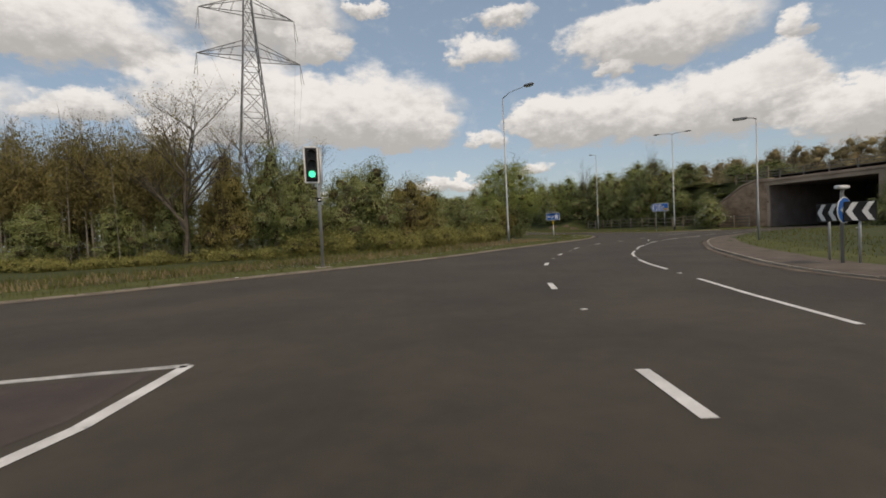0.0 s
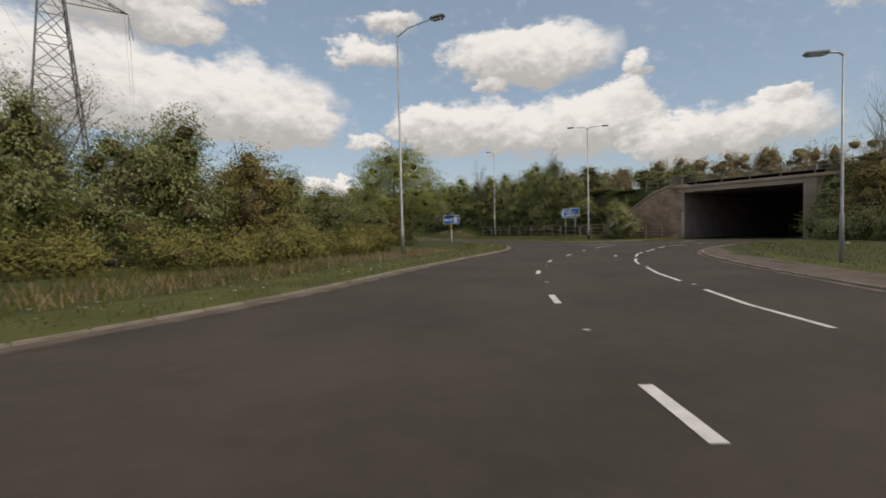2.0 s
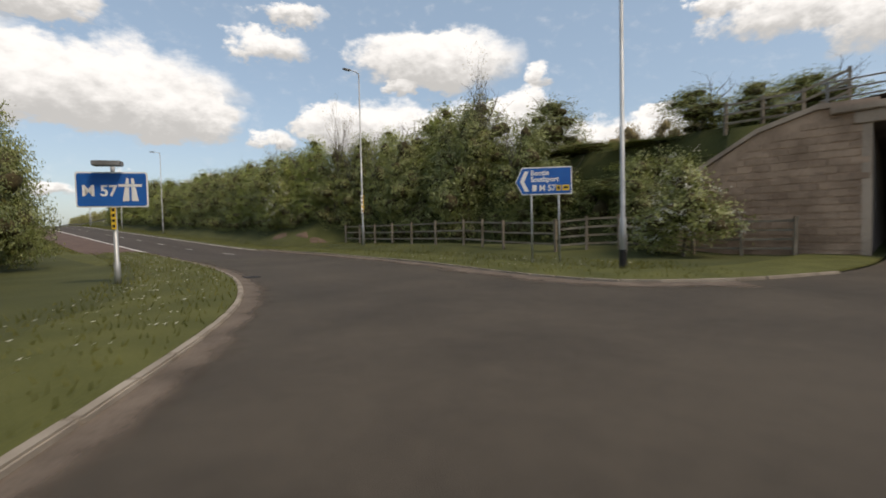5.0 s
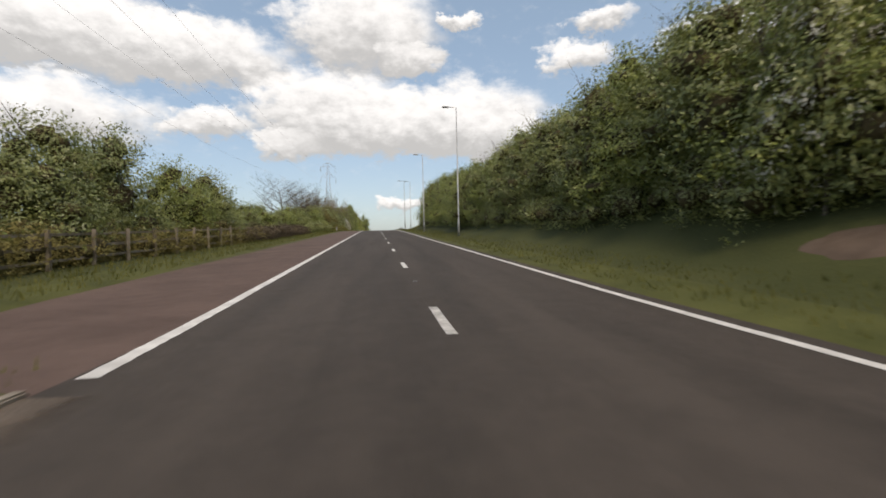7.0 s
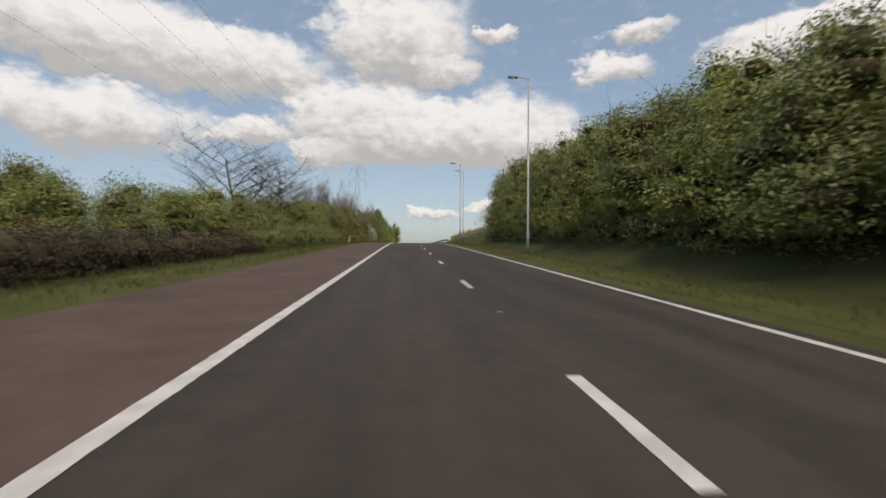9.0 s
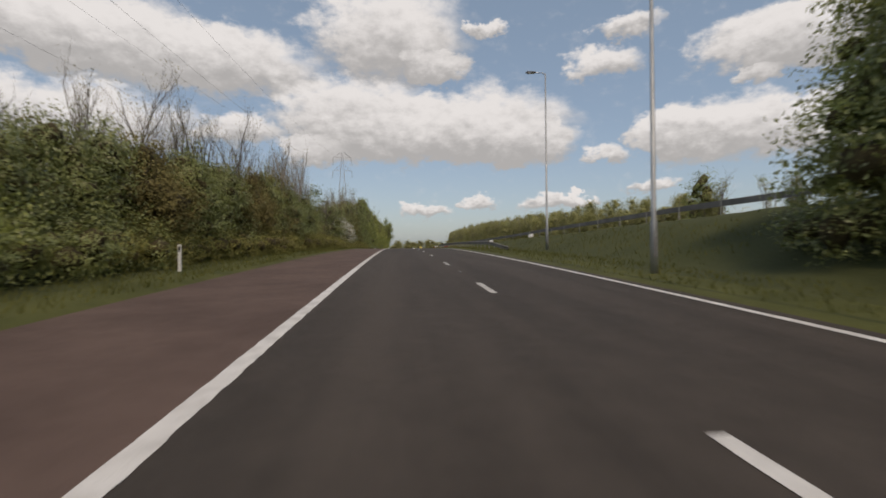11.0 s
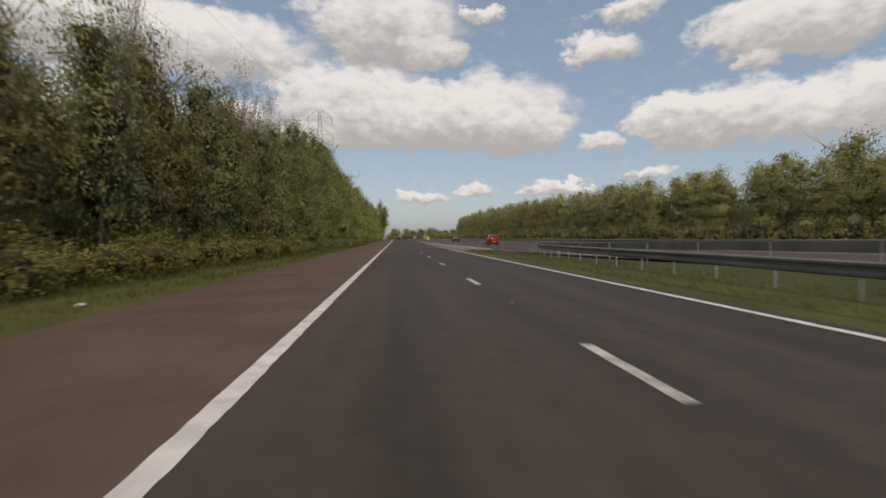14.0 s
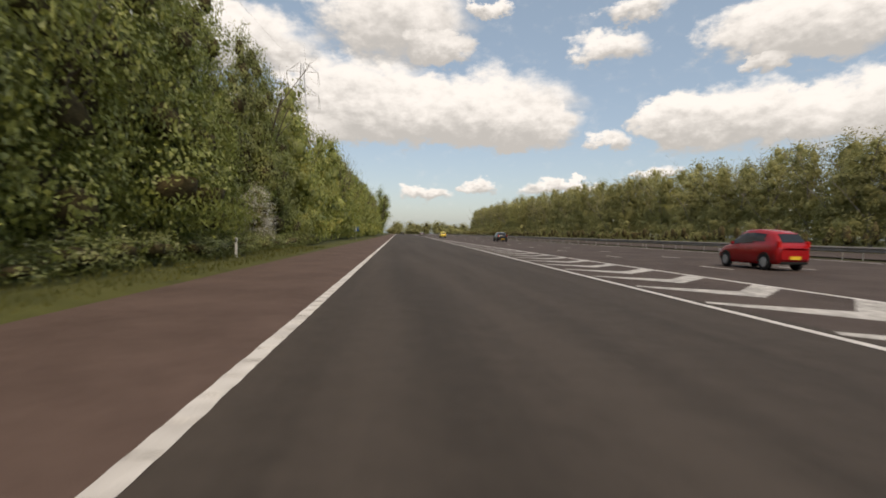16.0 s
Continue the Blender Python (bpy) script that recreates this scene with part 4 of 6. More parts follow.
def traffic_signal(x, y, facing):
    top = empty("traffic_signal", pose(x, y, 0.1, 0, 0, facing), "grey cranked traffic signal pole showing a green light", "traffic signal")
    v, f = [], []
    tube([(0, 0, -0.1), (0, 0, 3.15), (0.02, 0, 3.3), (0.12, 0, 3.62), (0.13, 0, 3.75), (0.13, 0, 4.98)], (0.07,) * 6, 12, v, f)
    put("pole", v, f, M["steel"], top, smooth=True)
    v, f = [], []
    tube([(0, 0, 2.72), (0, 0, 2.9)], (0.1, 0.1), 12, v, f)
    put("band", v, f, M["black"], top, "black band with a pale label")
    part("band_label", box_bm(-0.05, -0.106, 2.79, 0.05, -0.098, 2.84), M["white"], top)
    head = part("signal_head", box_bm(-0.48, -0.22, 3.62, -0.02, 0.06, 4.92, 0.04), M["black"], top, "black signal head")
    for bx in ((-0.55, 3.5, -0.48, 5.02), (-0.02, 3.5, 0.05, 5.02), (-0.55, 3.5, 0.05, 3.57), (-0.55, 4.95, 0.05, 5.02)):
        part("white_border", box_bm(bx[0], -0.1, bx[1], bx[2], -0.06, bx[3], 0.008), M["white"], head, "white border of the backing board")
    part("backing_board", box_bm(-0.52, -0.07, 3.53, 0.02, -0.04, 5.0), M["black"], head)
    for i, mt in enumerate(("green_light", "black", "black")):
        z = 3.86 + 0.41 * i
        v, f = [], []
        tube([(-0.25, -0.24, z), (-0.25, -0.205, z)], (0.135, 0.14), 20, v, f)
        put("lens", v, f, M[mt], head, "lit green lens" if i == 0 else "dark unlit lens")
        v, f = [], []
        n = 14
        for k in range(n + 1):
            a = math.pi * (0.02 + 0.96 * k / n)
            for yy, r in ((-0.22, 0.155), (-0.44, 0.15)):
                v.append((-0.25 + r * math.cos(a), yy, z + r * math.sin(a)))
            if k:
                f.append((2 * k - 2, 2 * k - 1, 2 * k + 1, 2 * k))
        ho = put("hood", v, f, M["black"], head)
        so = ho.modifiers.new("thick", "SOLIDIFY")
        so.thickness = 0.008
    part("bracket", box_bm(-0.03, -0.05, 4.7, 0.1, 0.02, 4.78, 0.01), M["steel"], top)
    part("bracket", box_bm(-0.03, -0.05, 3.85, 0.1, 0.02, 3.93, 0.01), M["steel"], top)
    return top


traffic_signal(-43.34, -61.6, 2)
tagged(part("paving_pad", box_bm(-43.65, -61.85, -0.1, -43.0, -61.3, 0.115, 0.01), M["kerb"], None), "small concrete pad at the foot of the signal", "paving")


def text(body, size, mat, parent, m, label=""):
    cu = bpy.data.curves.new("lettering", "FONT")
    cu.body, cu.size, cu.extrude, cu.offset = body, size, 0.003, 0.006 * size / 0.25
    cu.materials.append(mat)
    ob = new("lettering", cu)
    ob.parent = parent
    ob.matrix_basis = m
    if label:
        ob["label"] = label
    return ob


def plate(outline, y0, y1):
    b = bmesh.new()
    r = [[b.verts.new((x, y, z)) for x, z in outline] for y in (y0, y1)]
    b.faces.new(r[0])
    b.faces.new(r[1][::-1])
    n = len(outline)
    for i in range(n):
        b.faces.new((r[0][(i + 1) % n], r[0][i], r[1][i], r[1][(i + 1) % n]))
    bmesh.ops.recalc_face_normals(b, faces=b.faces[:])
    return b


def grow(outline, d):
    cx = sum(p[0] for p in outline) / len(outline)
    cz = sum(p[1] for p in outline) / len(outline)
    w = max(abs(p[0] - cx) for p in outline)
    h = max(abs(p[1] - cz) for p in outline)
    return [(cx + (x - cx) * (1 + d / w), cz + (z - cz) * (1 + d / h)) for x, z in outline]


def round_rect(x0, z0, x1, z1, r=0.06):
    out = []
    for cx, cz, a0 in ((x1 - r, z0 + r, -90), (x1 - r, z1 - r, 0), (x0 + r, z1 - r, 90), (x0 + r, z0 + r, 180)):
        out += [(cx + r * math.cos(radians(a0 + 30 * k)), cz + r * math.sin(radians(a0 + 30 * k))) for k in range(4)]
    return out


def direction_sign(x, y, facing):
    """Blue flag sign pointing to its left, on two posts."""
    top = empty("direction_sign", pose(x, y, 0.1, 0, 0, facing), "blue pointed direction sign with white lettering on two grey posts", "road sign")
    for px in (-0.55, 0.62):
        v, f = [], []
        tube([(px, 0.05, -0.1), (px, 0.05, 3.72)], (0.045, 0.045), 8, v, f)
        put("post", v, f, M["steel"], top, smooth=True)
    o = [(-1.2, 3.2), (-0.92, 2.72), (1.13, 2.72), (1.13, 3.74), (-0.92, 3.74)]
    part("back_plate", plate(grow(o, -0.01), 0.0, 0.02), M["grey"], top)
    part("border", plate(grow(o, 0.045), -0.012, 0.0), M["white"], top, "white border")
    face = part("sign_face", plate(o, -0.022, -0.012), M["blue"], top, "blue sign face")
    ch = [(-1.04, 3.22), (-0.84, 2.82), (-0.66, 2.82), (-0.86, 3.22), (-0.66, 3.63), (-0.84, 3.63)]
    part("arrow", plate(ch, -0.03, -0.022), M["white"], face, "white chevron arrow")
    turn = Matrix.Rotation(radians(90), 4, "X")
    text("Bootle", 0.29, M["white"], face, Matrix.Translation((-0.58, -0.025, 3.46)) @ turn)
    text("Southport", 0.29, M["white"], face, Matrix.Translation((-0.58, -0.025, 3.2)) @ turn)
    text("M 57", 0.34, M["white"], face, Matrix.Translation((-0.22, -0.025, 2.83)) @ turn)
    part("symbol_box", box_bm(-0.52, -0.032, 2.82, -0.33, -0.023, 3.07, 0.004), M["white"], face)
    part("symbol_box", box_bm(0.5, -0.032, 2.82, 0.7, -0.023, 3.05, 0.004), M["yellow"], face)
    part("symbol_box", box_bm(0.76, -0.032, 2.82, 1.06, -0.023, 3.05, 0.004), M["yellow"], face)
    part("symbol_bar", box_bm(0.55, -0.036, 2.87, 0.65, -0.031, 3.0), M["black"], face)
    part("symbol_bar", box_bm(0.82, -0.036, 2.9, 1.0, -0.031, 2.98), M["black"], face)
    return top


direction_sign(3.05, -32.6, -52).scale = (0.9, 0.9, 0.97)


def motorway_sign(x, y, facing):
    top = empty("motorway_sign", pose(x, y, 0.1, 0, 0, facing), "blue motorway sign on one grey post with a yellow sticker", "road sign")
    v, f = [], []
    tube([(0, 0.06, -0.1), (0, 0.06, 0.55), (0, 0.06, 0.58), (0, 0.06, 3.3)], (0.085, 0.085, 0.06, 0.055), 10, v, f)
    put("post", v, f, M["steel"], top, smooth=True)
    o = round_rect(-0.85, 2.15, 0.85, 3.05)
    part("back_plate", plate(grow(o, -0.01), 0.0, 0.02), M["grey"], top)
    part("border", plate(grow(o, 0.04), -0.012, 0.0), M["white"], top, "white border")
    face = part("sign_face", plate(o, -0.022, -0.012), M["blue"], top, "blue sign face")
    text("M 57", 0.42, M["white"], face, Matrix.Translation((-0.74, -0.025, 2.43)) @ Matrix.Rotation(radians(90), 4, "X"))
    for sgn in (-1, 1):
        part("symbol", plate([(0.45 + sgn * 0.03, 2.28), (0.45 + sgn * 0.2, 2.28), (0.45 + sgn * 0.13, 2.67), (0.45 + sgn * 0.03, 2.67)][::sgn], -0.03, -0.022), M["white"], face)
        part("symbol", plate([(0.45 + sgn * 0.03, 2.76), (0.45 + sgn * 0.12, 2.76), (0.45 + sgn * 0.09, 2.92), (0.45 + sgn * 0.03, 2.92)][::sgn], -0.03, -0.022), M["white"], face)
    part("symbol", box_bm(0.16, -0.03, 2.68, 0.74, -0.022, 2.75), M["white"], face)
    strip = part("sticker_strip", box_bm(-0.06, -0.02, 1.5, 0.06, 0.0, 2.1, 0.003), M["yellow"], top, "yellow strip with illegible black writing")
    for i in range(4):
        part("writing_bar", box_bm(-0.035, -0.026, 1.55 + 0.15 * i, 0.035, -0.021, 1.63 + 0.15 * i), M["black"], strip)
    part("light_box", box_bm(-0.35, -0.35, 3.22, 0.35, -0.1, 3.36, 0.02), M["grey"], top, "small overhead sign lamp")
    return top


motorway_sign(-9.95, -27.0, -32)


def chevron_sign(x, y, facing, label):
    top = empty("chevron_sign", pose(x, y, 0.1, 0, 0, facing), label, "road sign", "chevron boards")
    v, f = [], []
    tube([(0.0, 0.04, -0.1), (0.0, 0.04, 1.45)], (0.03, 0.03), 8, v, f)
    put("post", v, f, M["steel"], top, smooth=True)
    part("board", box_bm(-0.3, -0.02, 1.02, 0.3, 0.0, 1.5, 0.01), M["black"], top, "black board")
    for cx in (-0.14, 0.15):
        ch = [(cx - 0.12, 1.26), (cx + 0.0, 1.04), (cx + 0.11, 1.04), (cx - 0.01, 1.26), (cx + 0.11, 1.48), (cx + 0.0, 1.48)]
        part("chevron", plate(ch, -0.03, -0.02), M["white"], top, "white chevron")
    return top


chevron_sign(-31.1, -73.2, -98, "black board with white chevrons on a grey post")
chevron_sign(-31.7, -74.25, -56, "black board with white chevrons on a grey post")
keep_left = empty("keep_left_sign", pose(-31.75, -73.9, 0.1, 0, 0, 6), "round blue arrow sign on a grey post with a lamp arm", "road sign")
v, f = [], []
tube([(0.12, 0.05, -0.1), (0.12, 0.05, 1.75), (0.08, 0.0, 1.82), (-0.4, -0.1, 1.85)], (0.045, 0.04, 0.035, 0.03), 8, v, f)
put("post", v, f, M["steel"], keep_left, smooth=True)
disc = [(0.3 * math.cos(2 * math.pi * k / 28), 1.3 + 0.3 * math.sin(2 * math.pi * k / 28)) for k in range(28)]
part("border", plate(grow(disc, 0.025), -0.055, -0.04), M["white"], keep_left)
part("sign_face", plate(disc, -0.065, -0.056), M["blue"], keep_left, "round blue face")
part("arrow", plate([(-0.2, 1.3), (-0.02, 1.16), (-0.02, 1.25), (0.19, 1.25), (0.19, 1.35), (-0.02, 1.35), (-0.02, 1.44)], -0.072, -0.065), M["white"], keep_left, "white arrow")
part("sign_lamp", box_bm(-0.5, -0.2, 1.82, -0.05, -0.06, 1.9, 0.02), M["white"], keep_left)

# slim marker posts and small signs beside the hard shoulder
for x, y in ((-9.7, 236), (-9.2, 96)):
    post = empty("marker_post", pose(x, y, slip_z(y) + 0.05), "slim white marker post in the grass verge", "marker post", "marker posts")
    part("post_body", box_bm(-0.05, -0.03, -0.1, 0.05, 0.03, 0.95, 0.01), M["white"], post)
    part("reflector", box_bm(-0.03, -0.036, 0.7, 0.03, -0.03, 0.88), M["black"], post)
small = empty("distance_sign", pose(-9.9, 300, 5.45), "small blue sign on a post beside the hard shoulder", "road sign")
part("post", box_bm(-0.04, -0.02, -0.1, 0.04, 0.04, 1.5), M["steel"], small)
part("sign_face", box_bm(-0.45, -0.04, 1.4, 0.45, -0.02, 2.2, 0.02), M["blue"], small)
part("symbol", box_bm(-0.1, -0.05, 1.5, 0.1, -0.04, 2.1), M["white"], small)


# ---- fences and barriers ----
def timber_fence(pts, label, rails, height, spacing):
    top = empty("timber_fence", Matrix(), label, "fence", "timber fences")
    pts = resample(pts, spacing)
    for i, (x, y) in enumerate(pts):
        z = ground_z(x, y)
        b = box_bm(-0.065, -0.065, -0.2, 0.065, 0.065, height + 0.1, 0.012)
        ob = part("post", b, M["wood"], top)
        ob.matrix_basis = pose(x, y, z, 1.5 * math.sin(i * 3.1), 1.5 * math.sin(i * 1.7), 20 * i)
        if i + 1 < len(pts):
            x1, y1 = pts[i + 1]
            z1 = ground_z(x1, y1)
            for k in range(rails):
                h = height * (k + 0.75) / (rails - 0.1)
                d = Vector((x1 - x, y1 - y, z1 - z))
                L = d.length
                b = box_bm(-0.02, 0, -0.05, 0.02, L + 0.06, 0.05, 0.006)
                ob = part("rail", b, M["wood"], top)
                side = Vector((-d.y, d.x, 0)).normalized() * 0.075
                j = 0.012 * math.sin(i * 5.3 + k)
                ob.matrix_basis = Matrix.Translation((x + side.x, y + side.y, z + h + j)) @ d.to_track_quat("Y", "Z").to_matrix().to_4x4()
    return top


timber_fence([(10.6, -7.0), (9.3, -17.5), (8.6, -23.2), (7.7, -27), (7.3, -30.5)], "weathered three-rail timber fence in front of the trees", 3, 1.5, 2.4)
timber_fence([(7.3, -30.5), (8.4, -33.2), (9.6, -36), (10.4, -39.5)], "weathered four-rail timber fence near the bridge", 4, 1.5, 1.9)
timber_fence([(11.85, -41.0), (11.9, -36.7)], "short timber fence on top of the stone wing wall", 3, 1.2, 1.4)
timber_fence([(-12.8, -9), (-11.4, 6), (-11.2, 20), (-11.3, 34), (-11.6, 46), (-11.8, 58)], "old grey timber fence half hidden in a hedge", 3, 1.25, 2.3)


def crash_barrier(pts, label, zfun, post_gap, limit, two=False):
    """Steel beam barrier: W-shaped beam on posts. pts: (x, y, height of the beam's middle)."""
    top = empty("crash_barrier", Matrix(), label, "crash barrier", "crash barriers")
    prof = [(0.0, -0.155), (0.05, -0.12), (0.05, -0.07), (0.0, -0.03), (0.0, 0.03), (0.05, 0.07), (0.05, 0.12), (0.0, 0.155), (-0.02, 0.15), (-0.02, -0.15)]
    path = resample([(p[0], p[1]) for p in pts], 1.6)
    hh = [(p[1], p[2]) for p in pts]
    nrm = normals(path)
    for lift in ((0,) if not two else (0, 0.42)):
        v, f, k = [], [], len(prof)
        for (x, y), (nx, ny) in zip(path, nrm):
            for o, h in prof:
                v.append((x + nx * o, y + ny * o, zfun(x, y) + interp(hh, y) + h + lift))
        for i in range(len(path) - 1):
            for j in range(k):
                a, b = i * k + j, i * k + (j + 1) % k
                f.append((a, b, b + k, a + k))
        f.append(tuple(range(k)))
        f.append(tuple(reversed(range((len(path) - 1) * k, len(path) * k))))
        put("beam", v, f, M["rail"], top, "dull galvanised steel beam")
    me = bpy.data.meshes.new("post")
    b = box_bm(-0.03, -0.02, -0.8, 0.01, 0.02, 0.14 + (0.42 if two else 0), 0.006)
    b.to_mesh(me)
    b.free()
    me.materials.append(M["post_grey"])
    s, nxt, count = 0, 0.5, 0
    for (p, q), (nx, ny) in zip(zip(path, path[1:]), nrm):
        d = math.hypot(q[0] - p[0], q[1] - p[1])
        while nxt <= s + d and count < limit:
            t = (nxt - s) / d
            x, y = p[0] + (q[0] - p[0]) * t, p[1] + (q[1] - p[1]) * t
            o = new("post", me)
            o.parent = top
            o.matrix_basis = Matrix.Translation((x - nx * 0.06, y - ny * 0.06, zfun(x, y) + interp(hh, y))) @ Matrix.Rotation(math.atan2(ny, nx), 4, "Z")
            nxt += post_gap
            count += 1
        s += d
    return top


crash_barrier([(6.6, 115.8, 0.22), (6.4, 119, 0.44), (6.25, 122, 0.64), (6.15, 135, 0.64), (6.15, 165, 0.64), (6.6, 180, 0.64), (7.6, 189.5, 0.62)], "galvanised crash barrier on thin posts beside the slip road", at_slip, 2.0, 60)
crash_barrier([(interp(MOTORWAY_X, y) + 0.3, y, 0.66) for y in (192, 185, 175, 160, 140, 120, 100, 80, 50, 20)], "long steel barrier on posts along the motorway edge", at_motorway, 3.2, 80)
crash_barrier([(24.9 if y > 170 else interp(MOTORWAY_X, y) + 18.4, y, 0.66) for y in (60, 100, 140, 170, 200, 260, 400, 700)], "steel barrier along the central reservation of the motorway", at_motorway, 3.2, 220)
crash_barrier([(26.3 if y > 170 else interp(MOTORWAY_X, y) + 19.8, y, 0.66) for y in (60, 100, 140, 170, 200, 260, 400, 700)], "rear beam barrier of the central reservation", at_motorway, 6.4, 110)
for x, y, z in ((14.6, 137, 6.55), (13.4, 156, 6.2)):
    bx = empty("roadside_box", pose(x, y, z - 0.3), "small white cabinet on a post by the barrier", "roadside cabinet")
    part("cabinet", box_bm(-0.3, -0.2, 0.35, 0.3, 0.2, 0.85, 0.03), M["white"], bx)
    part("post", box_bm(-0.05, -0.05, -0.5, 0.05, 0.05, 0.36), M["steel"], bx)


far_sign = empty("verge_sign", pose(42, 192, 5.3, 0, 0, -40), "small white panel on a grey post on the far verge", "road sign")
part("post", box_bm(-0.05, 0.02, -0.3, 0.05, 0.1, 2.3, 0.01), M["steel"], far_sign)
part("panel", box_bm(-0.45, -0.02, 2.1, 0.45, 0.02, 3.0, 0.015), M["white"], far_sign)


# ---- pylons and overhead lines ----
def pylon(x, y, z, height, heading, half, levels, label, metal="lattice", thin=0.0023):
    top = empty("pylon", pose(x, y, z, 0, 0, heading), label, "pylon", "pylons")
    r = thin * height
    w = lambda t: 3.8 * (1 - t) ** 1.25 * height / 48 + 0.55
    legs_v, legs_f, br_v, br_f = [], [], [], []
    n = 13
    hs = [height * (1 - (1 - i / n) ** 1.35) for i in range(n + 1)]
    for sx in (-1, 1):
        for sy in (-1, 1):
            lv, lf = [], []
            tube([(sx * w(h / height), sy * w(h / height), h) for h in hs], [r] * (n + 1), 4, lv, lf)
            put("leg", lv, lf, M[metal], top)
    for h0, h1 in zip(hs, hs[1:]):
        a, b = w(h0 / height), w(h1 / height)
        for (p0, p1, q0, q1) in (((-a, -a), (a, -a), (-b, -b), (b, -b)), ((a, -a), (a, a), (b, -b), (b, b)), ((a, a), (-a, a), (b, b), (-b, b)), ((-a, a), (-a, -a), (-b, b), (-b, -b))):
            tube([(*p0, h0), (*q1, h1)], (r * 0.6, r * 0.6), 3, br_v, br_f, False)
            tube([(*p1, h0), (*q0, h1)], (r * 0.6, r * 0.6), 3, br_v, br_f, False)
            tube([(*q0, h1), (*q1, h1)], (r * 0.6, r * 0.6), 3, br_v, br_f, False)
    put("bracing", br_v, br_f, M[metal], top, "criss-cross steel bracing")
    for lev, hw in levels:
        for s in (-1, 1):
            av, af = [], []
            a = w(lev / height)
            tip = (s * half * hw, 0, lev)
            for sy in (-1, 1):
                tube([(s * a, sy * a, lev), tip], (r * 0.7, r * 0.6), 4, av, af)
                tube([(s * a, sy * a * 0.9, lev + height * 0.055), tip], (r * 0.7, r * 0.6), 4, av, af)
                for t in (0.3, 0.55, 0.78):
                    p = Vector((s * a, sy * a, lev)).lerp(Vector(tip), t)
                    q = Vector((s * a, sy * a * 0.9, lev + height * 0.055)).lerp(Vector(tip), t - 0.12)
                    tube([p, q], (r * 0.4, r * 0.4), 3, av, af, False)
            arm = put("cross_arm", av, af, M[metal], top)
            iv, if_ = [], []
            for dx in (-0.35, 0.35):
                tube([(tip[0], 0, lev), (tip[0] + dx + s * 0.4, 0.2, lev - height * 0.075)], (0.07, 0.07), 5, iv, if_)
            put("insulator", iv, if_, M["cable"], arm, "dark hanging insulator string")
    return top


PYL_A, PYL_B = Vector((-49.8, 36.6, 0)), Vector((-40, 400, 5))
pylon(PYL_A.x, PYL_A.y, 0.3, 64, 8, 11.3, [(43.9, 1.0), (54.3, 0.92)], "tall grey steel lattice pylon behind the trees")
pylon(PYL_B.x, PYL_B.y, 3.0, 69, 2, 6.2, [(57, 1.0), (66, 0.95)], "distant grey lattice pylon over the trees, paled for haze", "hazed_lattice", 0.0011)
for s in (-1, 1):
    for hw, za, zb in ((1.0, 39.2, 50.0), (0.92, 49.6, 59.0)):
        a = PYL_A + Vector((s * 11.3 * hw, 0, za))
        b = PYL_B + Vector((s * 6.2 * hw, 0, zb))
        cu = bpy.data.curves.new("overhead_cable", "CURVE")
        cu.dimensions, cu.bevel_depth = "3D", 0.02
        sp = cu.splines.new("POLY")
        sp.points.add(24)
        for i in range(25):
            t = i / 24
            p = a.lerp(b, t)
            sp.points[i].co = (p.x, p.y, p.z - 4 * 9.0 * t * (1 - t), 1)
        cu.materials.append(M["cable"])
        tagged(new("overhead_cable", cu), "thin dark overhead power cable between pylons", "power cable", "power cables")


